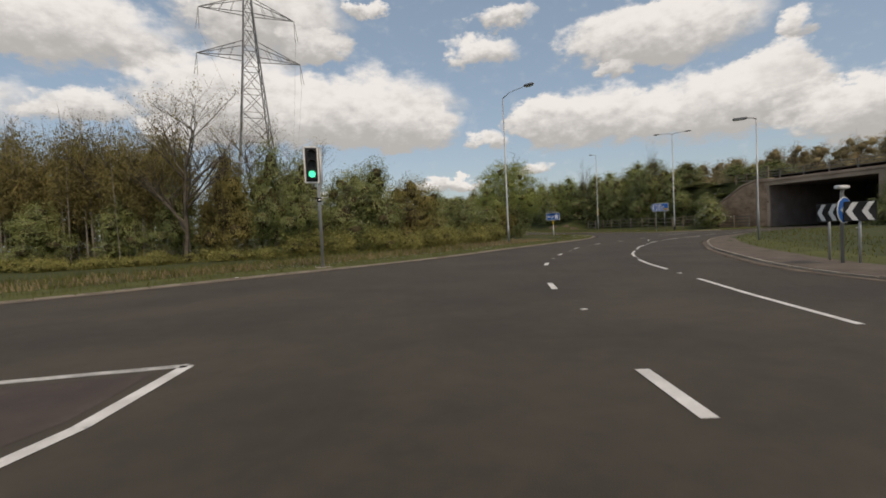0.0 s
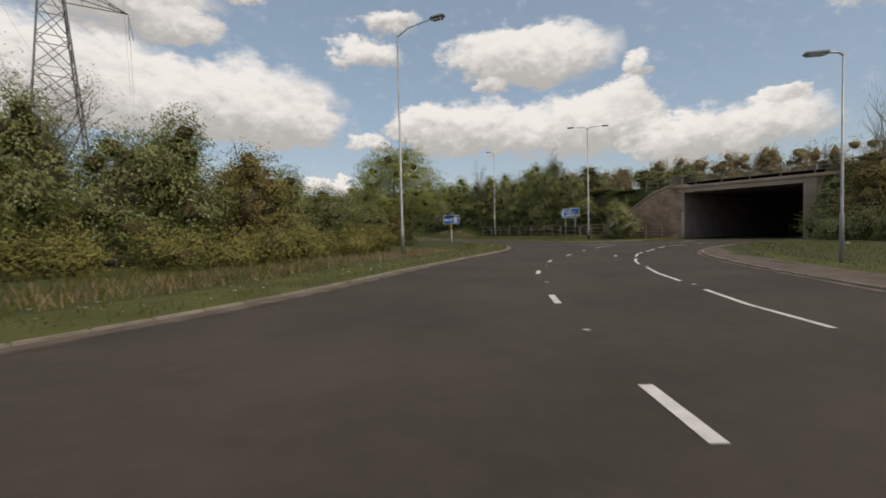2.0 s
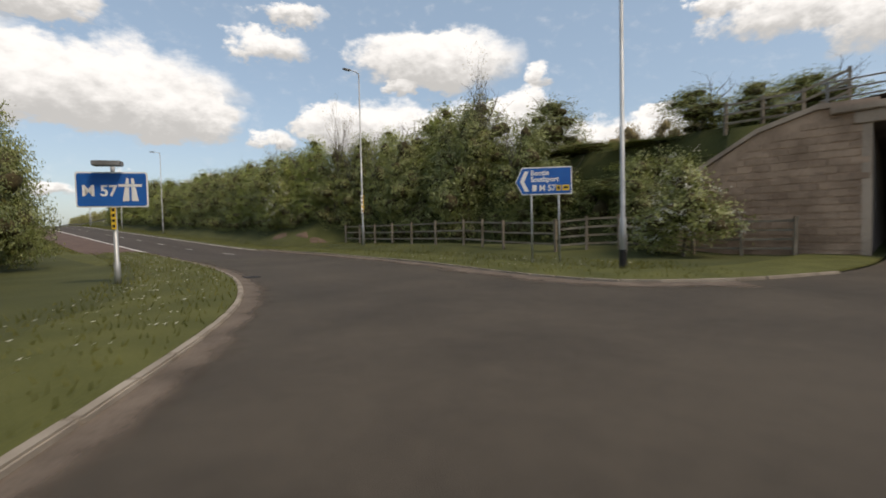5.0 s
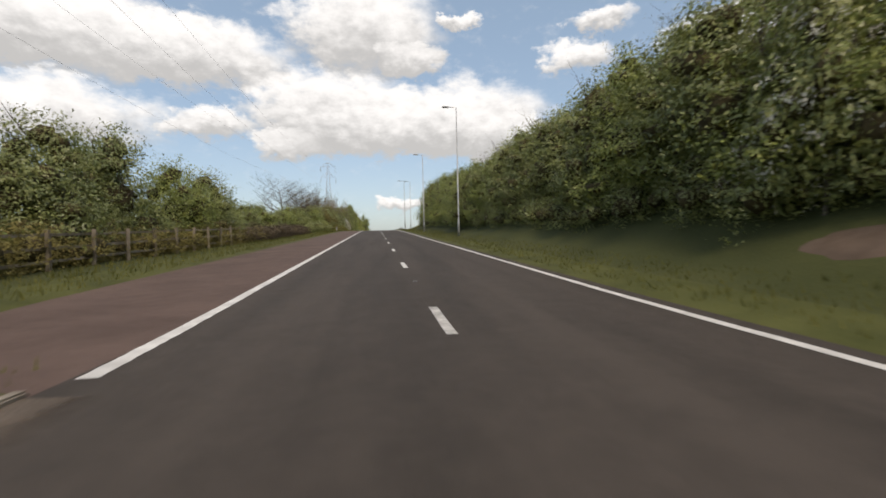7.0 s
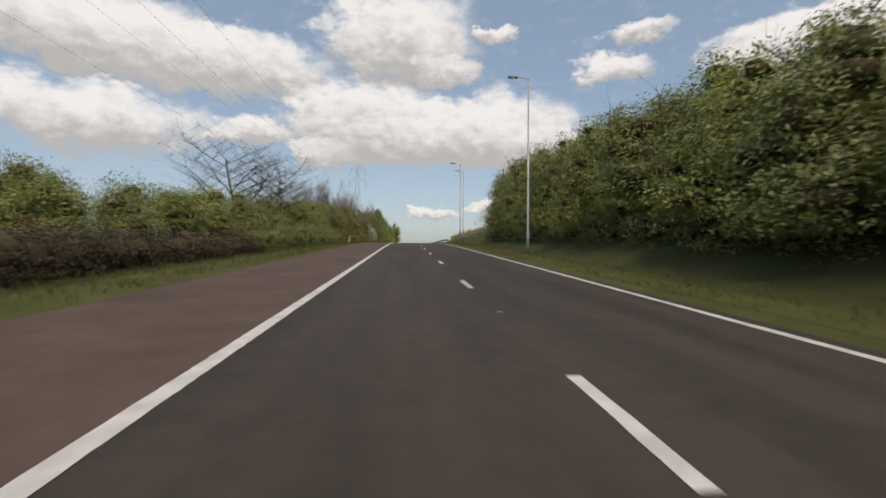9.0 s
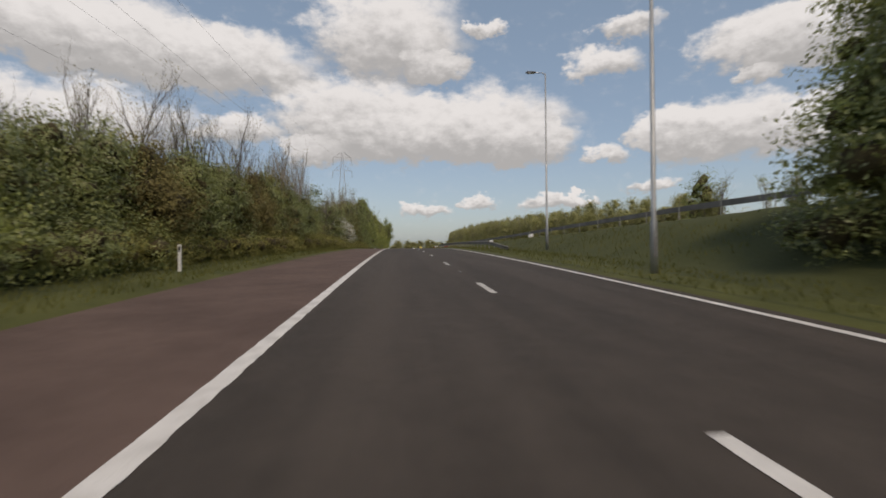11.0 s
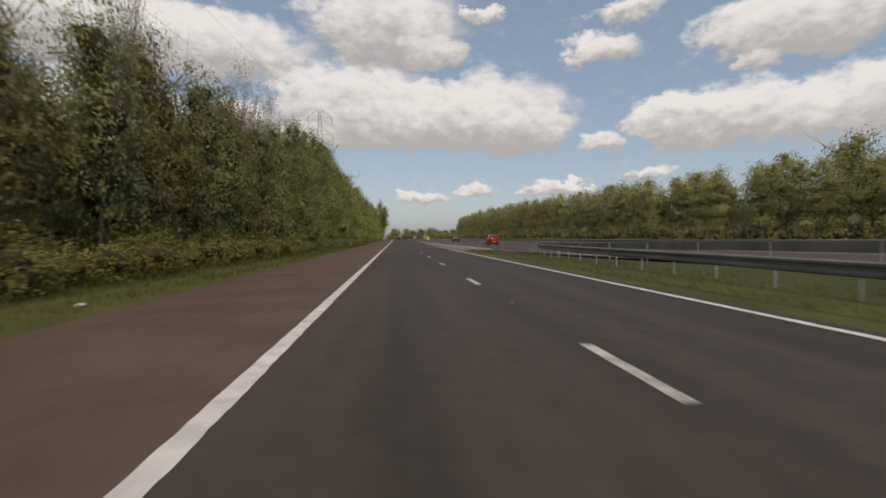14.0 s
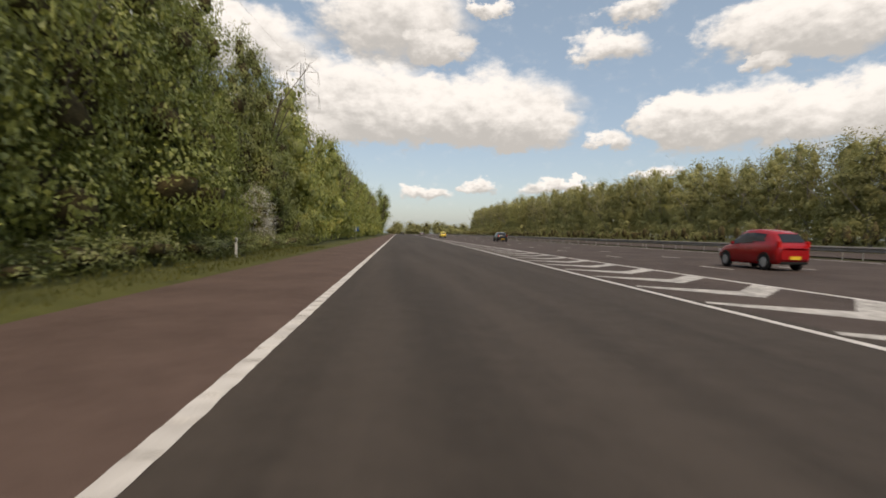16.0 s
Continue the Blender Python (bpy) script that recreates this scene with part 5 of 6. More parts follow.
# ---- cars ----
def car(x, y, z, heading, paint, label, tall=1.0):
    """A small hatchback: one lofted shell, with glass, lamps and wheels of their own."""
    top = empty("car", pose(x, y, z, 0, 0, heading), label, "car", "cars on the motorway")
    # stations from the tail to the nose: y, sill, half width, belt, roof, half width of the roof
    st = [(-1.97, 0.44, 0.66, 0.80, 0.84, 0.56), (-1.92, 0.30, 0.78, 0.93, 1.00, 0.62), (-1.82, 0.26, 0.81, 0.98, 1.14, 0.62), (-1.55, 0.24, 0.83, 0.99, 1.36, 0.60),
          (-1.15, 0.23, 0.85, 0.98, 1.45, 0.60), (-0.5, 0.22, 0.86, 0.96, 1.51, 0.61), (0.1, 0.22, 0.86, 0.95, 1.49, 0.60), (0.42, 0.22, 0.86, 0.94, 1.42, 0.60),
          (0.8, 0.22, 0.86, 0.93, 1.18, 0.62), (1.12, 0.22, 0.85, 0.90, 0.96, 0.64), (1.45, 0.23, 0.83, 0.84, 0.89, 0.60), (1.78, 0.27, 0.77, 0.72, 0.77, 0.54), (1.95, 0.36, 0.62, 0.56, 0.60, 0.44)]
    lift = lambda h: 0.98 + (h - 0.98) * tall if h > 0.98 else h
    v, f = [], []
    for yy, lo, w, belt, roof, rw in st:
        roof = lift(roof)
        half = [(w * 0.9, lo), (w * 0.99, lo + 0.14), (w, lo + 0.32), (w * 0.985, belt - 0.06), (w * 0.93, belt), ((w * 0.93 + rw) / 2, belt + (roof - belt) * 0.55), (rw, roof - min(0.06, (roof - belt) * 0.4)), (rw * 0.8, roof)]
        v += [(-a, yy, b) for a, b in half] + [(a, yy, b) for a, b in reversed(half)]
    k = 16
    for i in range(len(st) - 1):
        for q in range(k):
            a, b = i * k + q, i * k + (q + 1) % k
            f.append((a, b, b + k, a + k))
    f += [tuple(range(k)), tuple(reversed(range(len(v) - k, len(v))))]
    put("body", v, f, paint, top, smooth=True)

    def pane(name, quads, label):
        pts, faces = [], []
        for quad in quads:
            face = []
            for c in quad:
                c = Vector(c)
                hit = next((n for n, e in enumerate(pts) if (e - c).length < 1e-4), None)
                if hit is None:
                    pts.append(c)
                    hit = len(pts) - 1
                face.append(hit)
            faces.append(face)
        me = put(name, pts, faces, M["glass"], top, label)
        so = me.modifiers.new("thick", "SOLIDIFY")
        so.thickness, so.offset = 0.02, 0.0

    def ring(i, q, push):
        p = Vector(v[i * k + q])
        return p + Vector((math.copysign(push, p.x), 0, 0))

    def side(i0, i1, s, t0, t1):
        out = []
        for a, b in zip(range(i0, i1), range(i0 + 1, i1 + 1)):
            lo, hi = (4, 6) if s < 0 else (11, 9)
            mid = 5 if s < 0 else 10
            p = lambda i, t: ring(i, lo, 0.012).lerp(ring(i, mid, 0.012), t / 0.55) if t < 0.55 else ring(i, mid, 0.012).lerp(ring(i, hi, 0.012), (t - 0.55) / 0.45)
            out += [(p(a, t0), p(b, t0), p(b, 0.55), p(a, 0.55)), (p(a, 0.55), p(b, 0.55), p(b, t1), p(a, t1))]
        return out

    for s in (-1, 1):
        pane("side_window", side(4, 5, s, 0.22, 0.82), "dark rear side window")
        pane("side_window", side(5, 8, s, 0.1, 0.84), "dark door window")
        part("door_mirror", box_bm(s * 0.93 - 0.07, 0.62, 0.94, s * 0.93 + 0.07, 0.76, 1.07, 0.03), paint, top)
        part("door_handle", box_bm(s * 0.86 - 0.015, -0.42, 0.83, s * 0.86 + 0.015, -0.24, 0.86, 0.006), paint, top)
        part("tail_lamp", box_bm(s * 0.7 - 0.08, -1.95, 0.84, s * 0.7 + 0.09, -1.8, 1.1, 0.03), M["tail"], top, "red tail lamp")
        part("headlamp", box_bm(s * 0.6 - 0.15, 1.72, 0.58, s * 0.6 + 0.13, 1.88, 0.73, 0.03), M["white"], top)
        for yy in (-1.24, 1.22):
            wv, wf = [], []
            tube([(s * 0.66, yy, 0.31), (s * 0.69, yy, 0.31), (s * 0.86, yy, 0.31), (s * 0.88, yy, 0.31)], (0.27, 0.31, 0.31, 0.27), 22, wv, wf)
            wheel = put("wheel", wv, wf, M["tyre"], top, "black tyre", smooth=True)
            wv, wf = [], []
            tube([(s * 0.855, yy, 0.31), (s * 0.89, yy, 0.31)], (0.2, 0.18), 16, wv, wf)
            rim = put("rim", wv, wf, M["silver_paint"], wheel)
            av, af = [], []
            for n in range(19):
                a = math.pi * n / 18
                for r, xx in ((0.325, s * 0.868), (0.375, s * 0.872)):
                    av.append((xx, yy + r * math.cos(a), 0.31 + r * math.sin(a)))
                if n:
                    af.append((2 * n - 2, 2 * n - 1, 2 * n + 1, 2 * n))
            arch = put("wheel_arch", av, af, M["black"], top, "dark wheel arch")
            so = arch.modifiers.new("thick", "SOLIDIFY")
            so.thickness, so.offset = 0.02, 0.0
    zr1 = lift(1.34)
    pane("rear_window", [((-0.56, -1.90, lift(1.05)), (0.56, -1.90, lift(1.05)), (0.5, -1.6, zr1), (-0.5, -1.6, zr1))], "dark rear window")
    pane("windscreen", [((-0.58, 1.06, lift(1.02)), (0.58, 1.06, lift(1.02)), (0.53, 0.52, lift(1.38)), (-0.53, 0.52, lift(1.38)))], "dark windscreen")
    part("number_plate", box_bm(-0.26, -2.035, 0.43, 0.26, -2.0, 0.55), M["yellow"], top, "blank yellow number plate")
    part("bumper", box_bm(-0.76, -2.01, 0.34, 0.76, -1.8, 0.86, 0.09), paint, top)
    part("lower_trim", box_bm(-0.66, -1.99, 0.25, 0.66, -1.86, 0.345, 0.03), M["black"], top)
    return top


car(13.3, 232.0, 5.4, 0, M["red_paint"], "small bright red hatchback on the motorway", 1.06).scale = (0.88, 0.88, 1.08)
car(15.0, 290, 5.4, 0, M["dark_paint"], "dark estate car on the motorway", 1.15)
car(10.6, 345, 5.4, 0, M["yellow_paint"], "bright yellow van in the distance on the motorway", 1.3)
car(9.0, 430, 5.4, 0, M["silver_paint"], "pale car far along the motorway")
car(0.2, 470, 5.4, 0, M["dark_paint"], "dark car far along the road")

# ---- trees ----
def foliage(lobes, count, size, seed, hollow=0.45):
    """Leaf-shaped quads scattered through ellipsoid lobes (x, y, z, rx, ry, rz), denser towards their skins and gathered in sprays."""
    count, size = int(count * 1.55), size * 0.76
    rng = np.random.default_rng(seed)
    L = np.array(lobes, dtype=float)
    wts = (L[:, 3] * L[:, 4] + L[:, 3] * L[:, 5] + L[:, 4] * L[:, 5])
    sprays = max(8, count // 14)
    idx = rng.choice(len(L), size=sprays, p=wts / wts.sum())
    d = rng.normal(size=(sprays, 3))
    d /= np.linalg.norm(d, axis=1)[:, None]
    rad = hollow + (1.08 - hollow) * rng.random(sprays) ** 0.6
    rad *= 1 + 0.16 * rng.normal(size=sprays)
    c = L[idx, :3] + d * rad[:, None] * L[idx, 3:]
    which = rng.integers(0, sprays, count)
    spread = size * 2.5
    p = c[which] + rng.normal(size=(count, 3)) * spread * np.array([1.15, 1.15, 0.6])
    n = d[which] * 1.1 + rng.normal(size=(count, 3)) * 0.55 + np.array([0, 0, 0.3])
    n /= np.linalg.norm(n, axis=1)[:, None]
    t = np.cross(n, rng.normal(size=(count, 3)))
    t /= np.linalg.norm(t, axis=1)[:, None] + 1e-9
    b = np.cross(n, t)
    s = size * rng.uniform(0.6, 1.3, count)[:, None]
    leaf = np.stack([p - t * s, p + b * s * 0.8 + t * s * 0.25, p + t * s * 1.1 - b * s * 0.2], 1)
    return leaf[leaf[:, :, 2].min(axis=1) > 0.05]


def quads_mesh(name, quads, mat):
    me = bpy.data.meshes.new(name)
    n, k = quads.shape[:2]
    me.vertices.add(k * n)
    me.vertices.foreach_set("co", quads.reshape(-1).astype(np.float32))
    me.loops.add(k * n)
    me.loops.foreach_set("vertex_index", np.arange(k * n, dtype=np.int32))
    me.polygons.add(n)
    me.polygons.foreach_set("loop_start", np.arange(0, k * n, k, dtype=np.int32))
    me.materials.append(mat)
    me.update()
    me.validate()
    return me


def limbs(height, spread, levels, kids, seed, r0, start=0.25, droop=0.0, sides=5, upright=0.5):
    """A branching skeleton of tapered tubes; returns verts, faces and the branch ends."""
    rng = random.Random(seed)
    verts, faces, ends = [], [], []

    def grow_limb(p, d, length, r, level):
        pts, rad = [p], [r]
        q, dd = p.copy(), d.copy()
        n = 4 if level < 2 else 3
        for i in range(n):
            dd = (dd + Vector((rng.gauss(0, 0.13), rng.gauss(0, 0.13), rng.gauss(0.03 - droop * 0.1, 0.08)))).normalized()
            q = q + dd * (length / n)
            pts.append(q.copy())
            rad.append(r * (1 - 0.72 * (i + 1) / n))
        tube(pts, rad, sides if level < 2 else 3, verts, faces, False)
        if level >= levels:
            ends.append(pts[-1])
            return
        for k in range(kids[level]):
            t = start + (1 - start) * (k + rng.random()) / kids[level] if level == 0 else 0.25 + 0.75 * (k + rng.random()) / kids[level]
            i = min(int(t * n), n - 1)
            at = pts[i].lerp(pts[i + 1], t * n - i)
            a = rng.uniform(0, 2 * math.pi)
            out = Vector((math.cos(a), math.sin(a), 0))
            nd = (dd * upright + out * (1 - upright) * spread + Vector((0, 0, 0.28 + 0.2 * (1 - t)))).normalized()
            grow_limb(at, nd, length * (0.62 - 0.22 * t) * rng.uniform(0.8, 1.2), max(rad[i] * 0.55, 0.006), level + 1)

    grow_limb(Vector((0, 0, -0.15)), Vector((rng.gauss(0, 0.04), rng.gauss(0, 0.04), 1)).normalized(), height, r0, 0)
    return verts, faces, ends


def lobes_for(kind, height, width, seed):
    rng = random.Random(seed)
    out = []
    if kind == "dome":
        for i in range(13):
            a, t = rng.uniform(0, 6.28), (i + rng.random()) / 13
            z = height * (0.16 + 0.62 * t)
            r = width * rng.uniform(0.2, 0.29) * (1 - 0.25 * t)
            o = width * rng.uniform(0.2, 0.34) * (1 - t * t * 0.75)
            out.append((o * math.cos(a), o * math.sin(a), z, r, r, height * 0.15))
        out.append((0, 0, height * 0.8, width * 0.2, width * 0.2, height * 0.17))
        out.append((0, 0, height * 0.42, width * 0.34, width * 0.34, height * 0.34))
    elif kind == "tall":
        for i in range(15):
            a, t = i * 2.4 + rng.uniform(-0.6, 0.6), i / 14
            z = height * (0.12 + 0.78 * t)
            o = width * 0.3 * (1.1 - t)
            r = width * (0.27 - 0.13 * t) * rng.uniform(0.8, 1.15)
            out.append((o * math.cos(a), o * math.sin(a), z, r, r, height * 0.1))
        out.append((0, 0, height * 0.42, width * 0.3, width * 0.3, height * 0.36))
    elif kind == "round":
        for i in range(16):
            a, t = i * 2.4, (i + 0.5) / 16
            z = height * (0.34 + 0.5 * t)
            o = width * 0.36 * math.sin(math.pi * (0.3 + 0.62 * t))
            out.append((o * math.cos(a), o * math.sin(a), z, width * 0.17, width * 0.17, height * 0.13))
    elif kind == "column":
        for i in range(12):
            t = i / 11
            a = rng.uniform(0, 6.28)
            r = width * 0.3 * math.sin(math.pi * (0.12 + 0.8 * t)) + 0.15
            out.append((0.15 * width * math.cos(a), 0.15 * width * math.sin(a), height * (0.1 + 0.84 * t), r, r, height * 0.09))
    return out


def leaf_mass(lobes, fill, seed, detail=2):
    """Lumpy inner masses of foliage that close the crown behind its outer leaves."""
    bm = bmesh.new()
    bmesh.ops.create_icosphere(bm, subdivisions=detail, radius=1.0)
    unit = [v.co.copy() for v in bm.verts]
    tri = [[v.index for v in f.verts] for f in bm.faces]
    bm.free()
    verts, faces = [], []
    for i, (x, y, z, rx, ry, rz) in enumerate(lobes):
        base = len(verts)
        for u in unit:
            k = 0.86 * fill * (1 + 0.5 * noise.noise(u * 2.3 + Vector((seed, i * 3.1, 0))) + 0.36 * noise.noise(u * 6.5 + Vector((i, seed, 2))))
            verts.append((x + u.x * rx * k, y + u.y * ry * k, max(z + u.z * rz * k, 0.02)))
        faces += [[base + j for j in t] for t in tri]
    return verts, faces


def crown_part(name, quads, mat, top):
    ob = new(name, quads_mesh(name, quads, M[mat]))
    ob.parent = top
    ob["kind"] = "stuff"
    return ob


def tree_kind(name, label, shape, height, width, leaves, size, leaf_mat, bark, seed, group, levels=2, kids=(7, 4), extra=None, fill=0.5, spread=1.0, detail=1, inner="inner_twigs"):
    v, f, ends = limbs(height * 0.74, spread, levels, kids, seed, 0.014 * height + 0.02, 0.22)
    top = empty(name, Matrix(), label, "tree", group)
    put("trunk", v, f, M[bark], top)
    lob = lobes_for(shape, height, width, seed)
    # the default core colour paints the shade inside the crown
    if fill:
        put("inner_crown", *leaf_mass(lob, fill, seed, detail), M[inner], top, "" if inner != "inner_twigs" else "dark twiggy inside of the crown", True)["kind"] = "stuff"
    crown_part("crown", foliage(lob, leaves, size, seed, 0.58 if fill else 0.3), leaf_mat, top)
    if extra:
        mat, n, s = extra
        crown_part("blossom" if mat == "blossom" else "young_leaves", foliage(lob, n, s, seed + 99, 0.97), mat, top)
    return top


def bare_kind(name, label, height, seed, bark, group, buds=700, bud_mat="olive", kids=(13, 6, 4), spread=1.0, upright=0.5, size=0.07):
    v, f, ends = limbs(height * 0.8, spread, 3, kids, seed, 0.013 * height + 0.015, 0.2, upright=upright, sides=5)
    top = empty(name, Matrix(), label, "tree", group)
    put("trunk", v, f, M[bark], top, "grey bare branches")
    if buds and ends:
        rng = np.random.default_rng(seed)
        c = np.array([tuple(e) for e in ends])
        p = c[rng.integers(0, len(c), buds)] + rng.normal(size=(buds, 3)) * 0.16
        q = foliage([(0, 0, height * 0.6, 1, 1, 1)], buds, size, seed)[:buds]
        m = min(len(q), len(p))
        q = q[:m] - q[:m].mean(axis=1, keepdims=True) + p[:m, None, :]
        crown_part("budding_foliage", q, bud_mat, top)
    return top


def thicket_kind(seed, group, height=5.2):
    """A clump of thin straight stems in a haze of young olive leaves."""
    rng = random.Random(seed)
    top = empty("sapling_clump", Matrix(), "clump of thin pale saplings with olive-brown young leaves", "tree", group)
    lob = []
    for i in range(12):
        v, f = [], []
        a, o = rng.uniform(0, 6.28), 2.0 * rng.random() ** 0.5
        x, y = o * math.cos(a), o * math.sin(a)
        h = height * rng.uniform(0.75, 1.05)
        lx, ly = rng.gauss(0, 0.25), rng.gauss(0, 0.25)
        tube([(x, y, -0.1), (x + lx * 0.4, y + ly * 0.4, h * 0.5), (x + lx, y + ly, h)], (0.045, 0.03, 0.008), 4, v, f, False)
        for k in range(7):
            t = rng.uniform(0.35, 0.98)
            p = Vector((x + lx * t, y + ly * t, h * t))
            b = rng.uniform(0, 6.28)
            e = p + Vector((math.cos(b) * 0.45, math.sin(b) * 0.45, rng.uniform(0.4, 0.8)))
            tube([p, p.lerp(e, 0.5), e], (0.009, 0.006, 0.003), 3, v, f, False)
        put("stem", v, f, M["pale_bark"], top)
        lob.append((x + lx * 0.6, y + ly * 0.6, h * 0.63, 0.8, 0.8, h * 0.31))
    crown_part("crown", foliage(lob, 11000, 0.082, seed, 0.1), "russet", top)
    return top


def scatter(makers, places, seed):
    """Builds one tree of each maker (a maker, its height and its width) and copies them to places (x, y, width, height of the top)."""
    rng = random.Random(seed)
    protos = []
    for i, (x, y, wide, top) in enumerate(places):
        k = len(protos) if len(protos) < len(makers) else rng.randrange(len(makers))
        make, tall, across = makers[k]
        z = ground_z(x, y) - 0.08
        w = wide / across
        m = Matrix.LocRotScale((x, y, z), Euler((0, 0, rng.uniform(0, 6.28))), (w * rng.uniform(0.94, 1.08), w * rng.uniform(0.94, 1.08), (top - z) / tall * rng.uniform(0.95, 1.04)))
        if len(protos) < len(makers):
            ob = make()
            ob.matrix_basis = m
            protos.append(ob)
        else:
            src = protos[k]
            keep = src.matrix_basis.copy()
            src.matrix_basis = Matrix()
            copy_thing(src, m)
            src.matrix_basis = keep


def jitter(rng, x, y, j):
    return x + rng.uniform(-j, j), y + rng.uniform(-j, j)


def along(y0, y1, step, x, dx, width, tops, above=False):
    """Places in a row: every step in y, at x within dx, with tops read from a table over y (over the ground if above)."""
    out, y = [], y0
    while y < y1:
        px, py = (interp(x, y) if isinstance(x, list) else x) + rng.uniform(-dx, dx), y + rng.uniform(-0.35, 0.35) * step
        out.append((px, py, width * rng.uniform(0.88, 1.14), interp(tops, py) + (ground_z(px, py) if above else 0.0)))
        y += step
    return out


def leafy(name, label, shape, h, w, n, size, mat, seed, group, bark="bark", **kw):
    return (lambda: tree_kind(name, label, shape, h, w, n, size, mat, bark, seed, group, **kw)), h, w


def bare(label, h, seed, bark, group, buds, mat, kids, spread, upright, size=0.06, name="bare_tree"):
    return (lambda: bare_kind(name, label, h, seed, bark, group, buds, mat, kids, spread, upright, size)), h, h * 0.7


rng = random.Random(21)

# roundabout side: thicket, bare tree, willows and bramble beyond the verge
G1 = "trees beside the roundabout"
places = [(*jitter(rng, -100 + 2.6 * i, -38 + 2 * math.sin(i), 1.2), 5.6, 10.9 + 0.8 * math.sin(i * 1.7)) for i in range(19)]
places += [(*jitter(rng, -98 + 4.0 * i, -31, 1.5), 6.5, 13.0 + 0.9 * math.sin(i * 2.3)) for i in range(12)]
scatter([(lambda: thicket_kind(31, G1), 5.2, 5.0), (lambda: thicket_kind(32, G1, 5.8), 5.8, 5.0)], places, 1)
scatter([bare("bare wide-branching tree just coming into bud", 9.0, 23, "bark", G1, 1800, "olive", (17, 8, 5), 1.25, 0.42)],
        [(-51.8, -43.0, 8.4, 12.9), (-57, -38, 7, 10.5), (-46.5, -38, 7, 12), (-42, -37, 6, 10.8)], 2)
W1 = leafy("willow_bush", "rounded olive-green willow bush in young leaf", "dome", 6.0, 5.6, 9007, 0.087, "olive", 41, G1)
W2 = leafy("willow_bush", "rounded green willow bush in young leaf", "dome", 5.8, 5.4, 9007, 0.087, "dark_green", 42, G1)
scatter([W1, W2], [(-49, -40.5, 5.5, 9.4), (-45.5, -41, 6, 9.6), (-43, -42.5, 5.5, 8.6), (-40, -42.0, 6, 7.4), (-37, -41.5, 6.5, 8.2), (-33.5, -40.5, 6, 7.0), (-31, -39.0, 5.5, 5.8), (-28.6, -38.5, 5, 5.2),
                   (-26.5, -36.5, 5, 4.6), (-24.5, -34.5, 4.5, 4.2), (-52.5, -40.5, 5, 6.5), (-38, -36, 7, 8.2), (-33, -33, 7, 7.0), (-28, -30, 6, 5.8), (-56, -41.0, 5, 5.6), (-61, -41.5, 5, 5.2), (-44, -35, 7, 9), (-50, -34, 7, 9)], 3)
scatter([leafy("round_tree", "large rounded budding willow tree beside the road", "round", 10.7, 9.0, 24000, 0.1, "green", 43, G1, levels=3, kids=(12, 7, 4), fill=0.3)],
        [(-18.0, -29.5, 9.0, 10.8)], 4)
H1 = leafy("hawthorn_tree", "dense dark green hawthorn bush beside the road", "dome", 5.6, 5.6, 9007, 0.083, "dark_green", 44, G1)
H2 = leafy("hawthorn_tree", "dense olive hawthorn bush beside the road", "dome", 5.4, 5.6, 9007, 0.083, "olive", 45, G1)
scatter([H1, H2], [(-12.4, -11.5, 4.8, 9.0), (-12.4, -5.5, 4.8, 9.4), (-12.4, -16, 4.6, 7.0), (-22.6, -33.0, 4.6, 4.2), (-20.2, -31.5, 4.6, 4.6), (-17.6, -29.8, 4.8, 4.7), (-15.4, -27.6, 4.6, 4.6), (-14.2, -24.0, 4.4, 5.0), (-14.6, -20.0, 5, 5.6), (-15.2, -16, 5, 6.0), (-15.6, -11, 5.4, 6.4), (-15.0, -6, 5.2, 6.6),
                   (-14.6, -1.0, 5, 7.0), (-20, -23, 6, 6.4), (-20, -15, 6, 7.0), (-20, -7, 6, 7.4)], 5)

# bank between the slip road and the motorway
G2 = "trees on the bank"
TOPS = [(-36, 5.8), (-32, 5.9), (-29.5, 6.0), (-27, 7.4), (-25, 10.8), (-22.5, 12.8), (-16, 12.2), (-8, 11.8), (0, 11.9), (12, 11.5), (22, 11.4), (33, 12.0), (44, 11.5), (50, 11.8), (70, 14.0), (92, 15.6)]
FRONT = [(-34, 13.4), (-10, 13.4), (-4, 12.2), (4, 10.9), (50, 10.2), (92, 10.6)]
B1 = leafy("bank_tree", "leafy green tree on the road bank", "tall", 8.2, 6.2, 7994, 0.112, "green", 51, G2)
B2 = leafy("bank_tree", "dense dark green tree on the road bank", "dome", 7.6, 6.4, 7994, 0.112, "dark_green", 52, G2)
B3 = leafy("bank_tree", "dark green tree with pale new shoots on the bank", "dome", 7.8, 6.0, 6929, 0.112, "dark_green", 53, G2, extra=("green", 1600, 0.08))
scatter([B1, B2, B3], along(-34, 92, 3.4, FRONT, 0.6, 5.6, [(a, b - 1.6) for a, b in TOPS]) + along(-32, 91, 4.2, [(a, b + 2.6) for a, b in FRONT], 0.6, 6.4, TOPS), 6)
scatter([B2, B3], [(13.4, -37.6, 4.2, 8.4), (14.6, -34.8, 5, 9.0), (15.5, -39.5, 5, 8.8), (10.6, -33.4, 3.6, 5.4)], 28)
scatter([leafy("blossom_tree", "white-flowering hawthorn beside the stone wing wall", "dome", 5.0, 5.0, 5330, 0.106, "dark_green", 54, G2, extra=("blossom", 1300, 0.06))],
        [(8.2, -36.0, 4.4, 4.8), (9.9, 4.0, 4, 8.6)], 7)
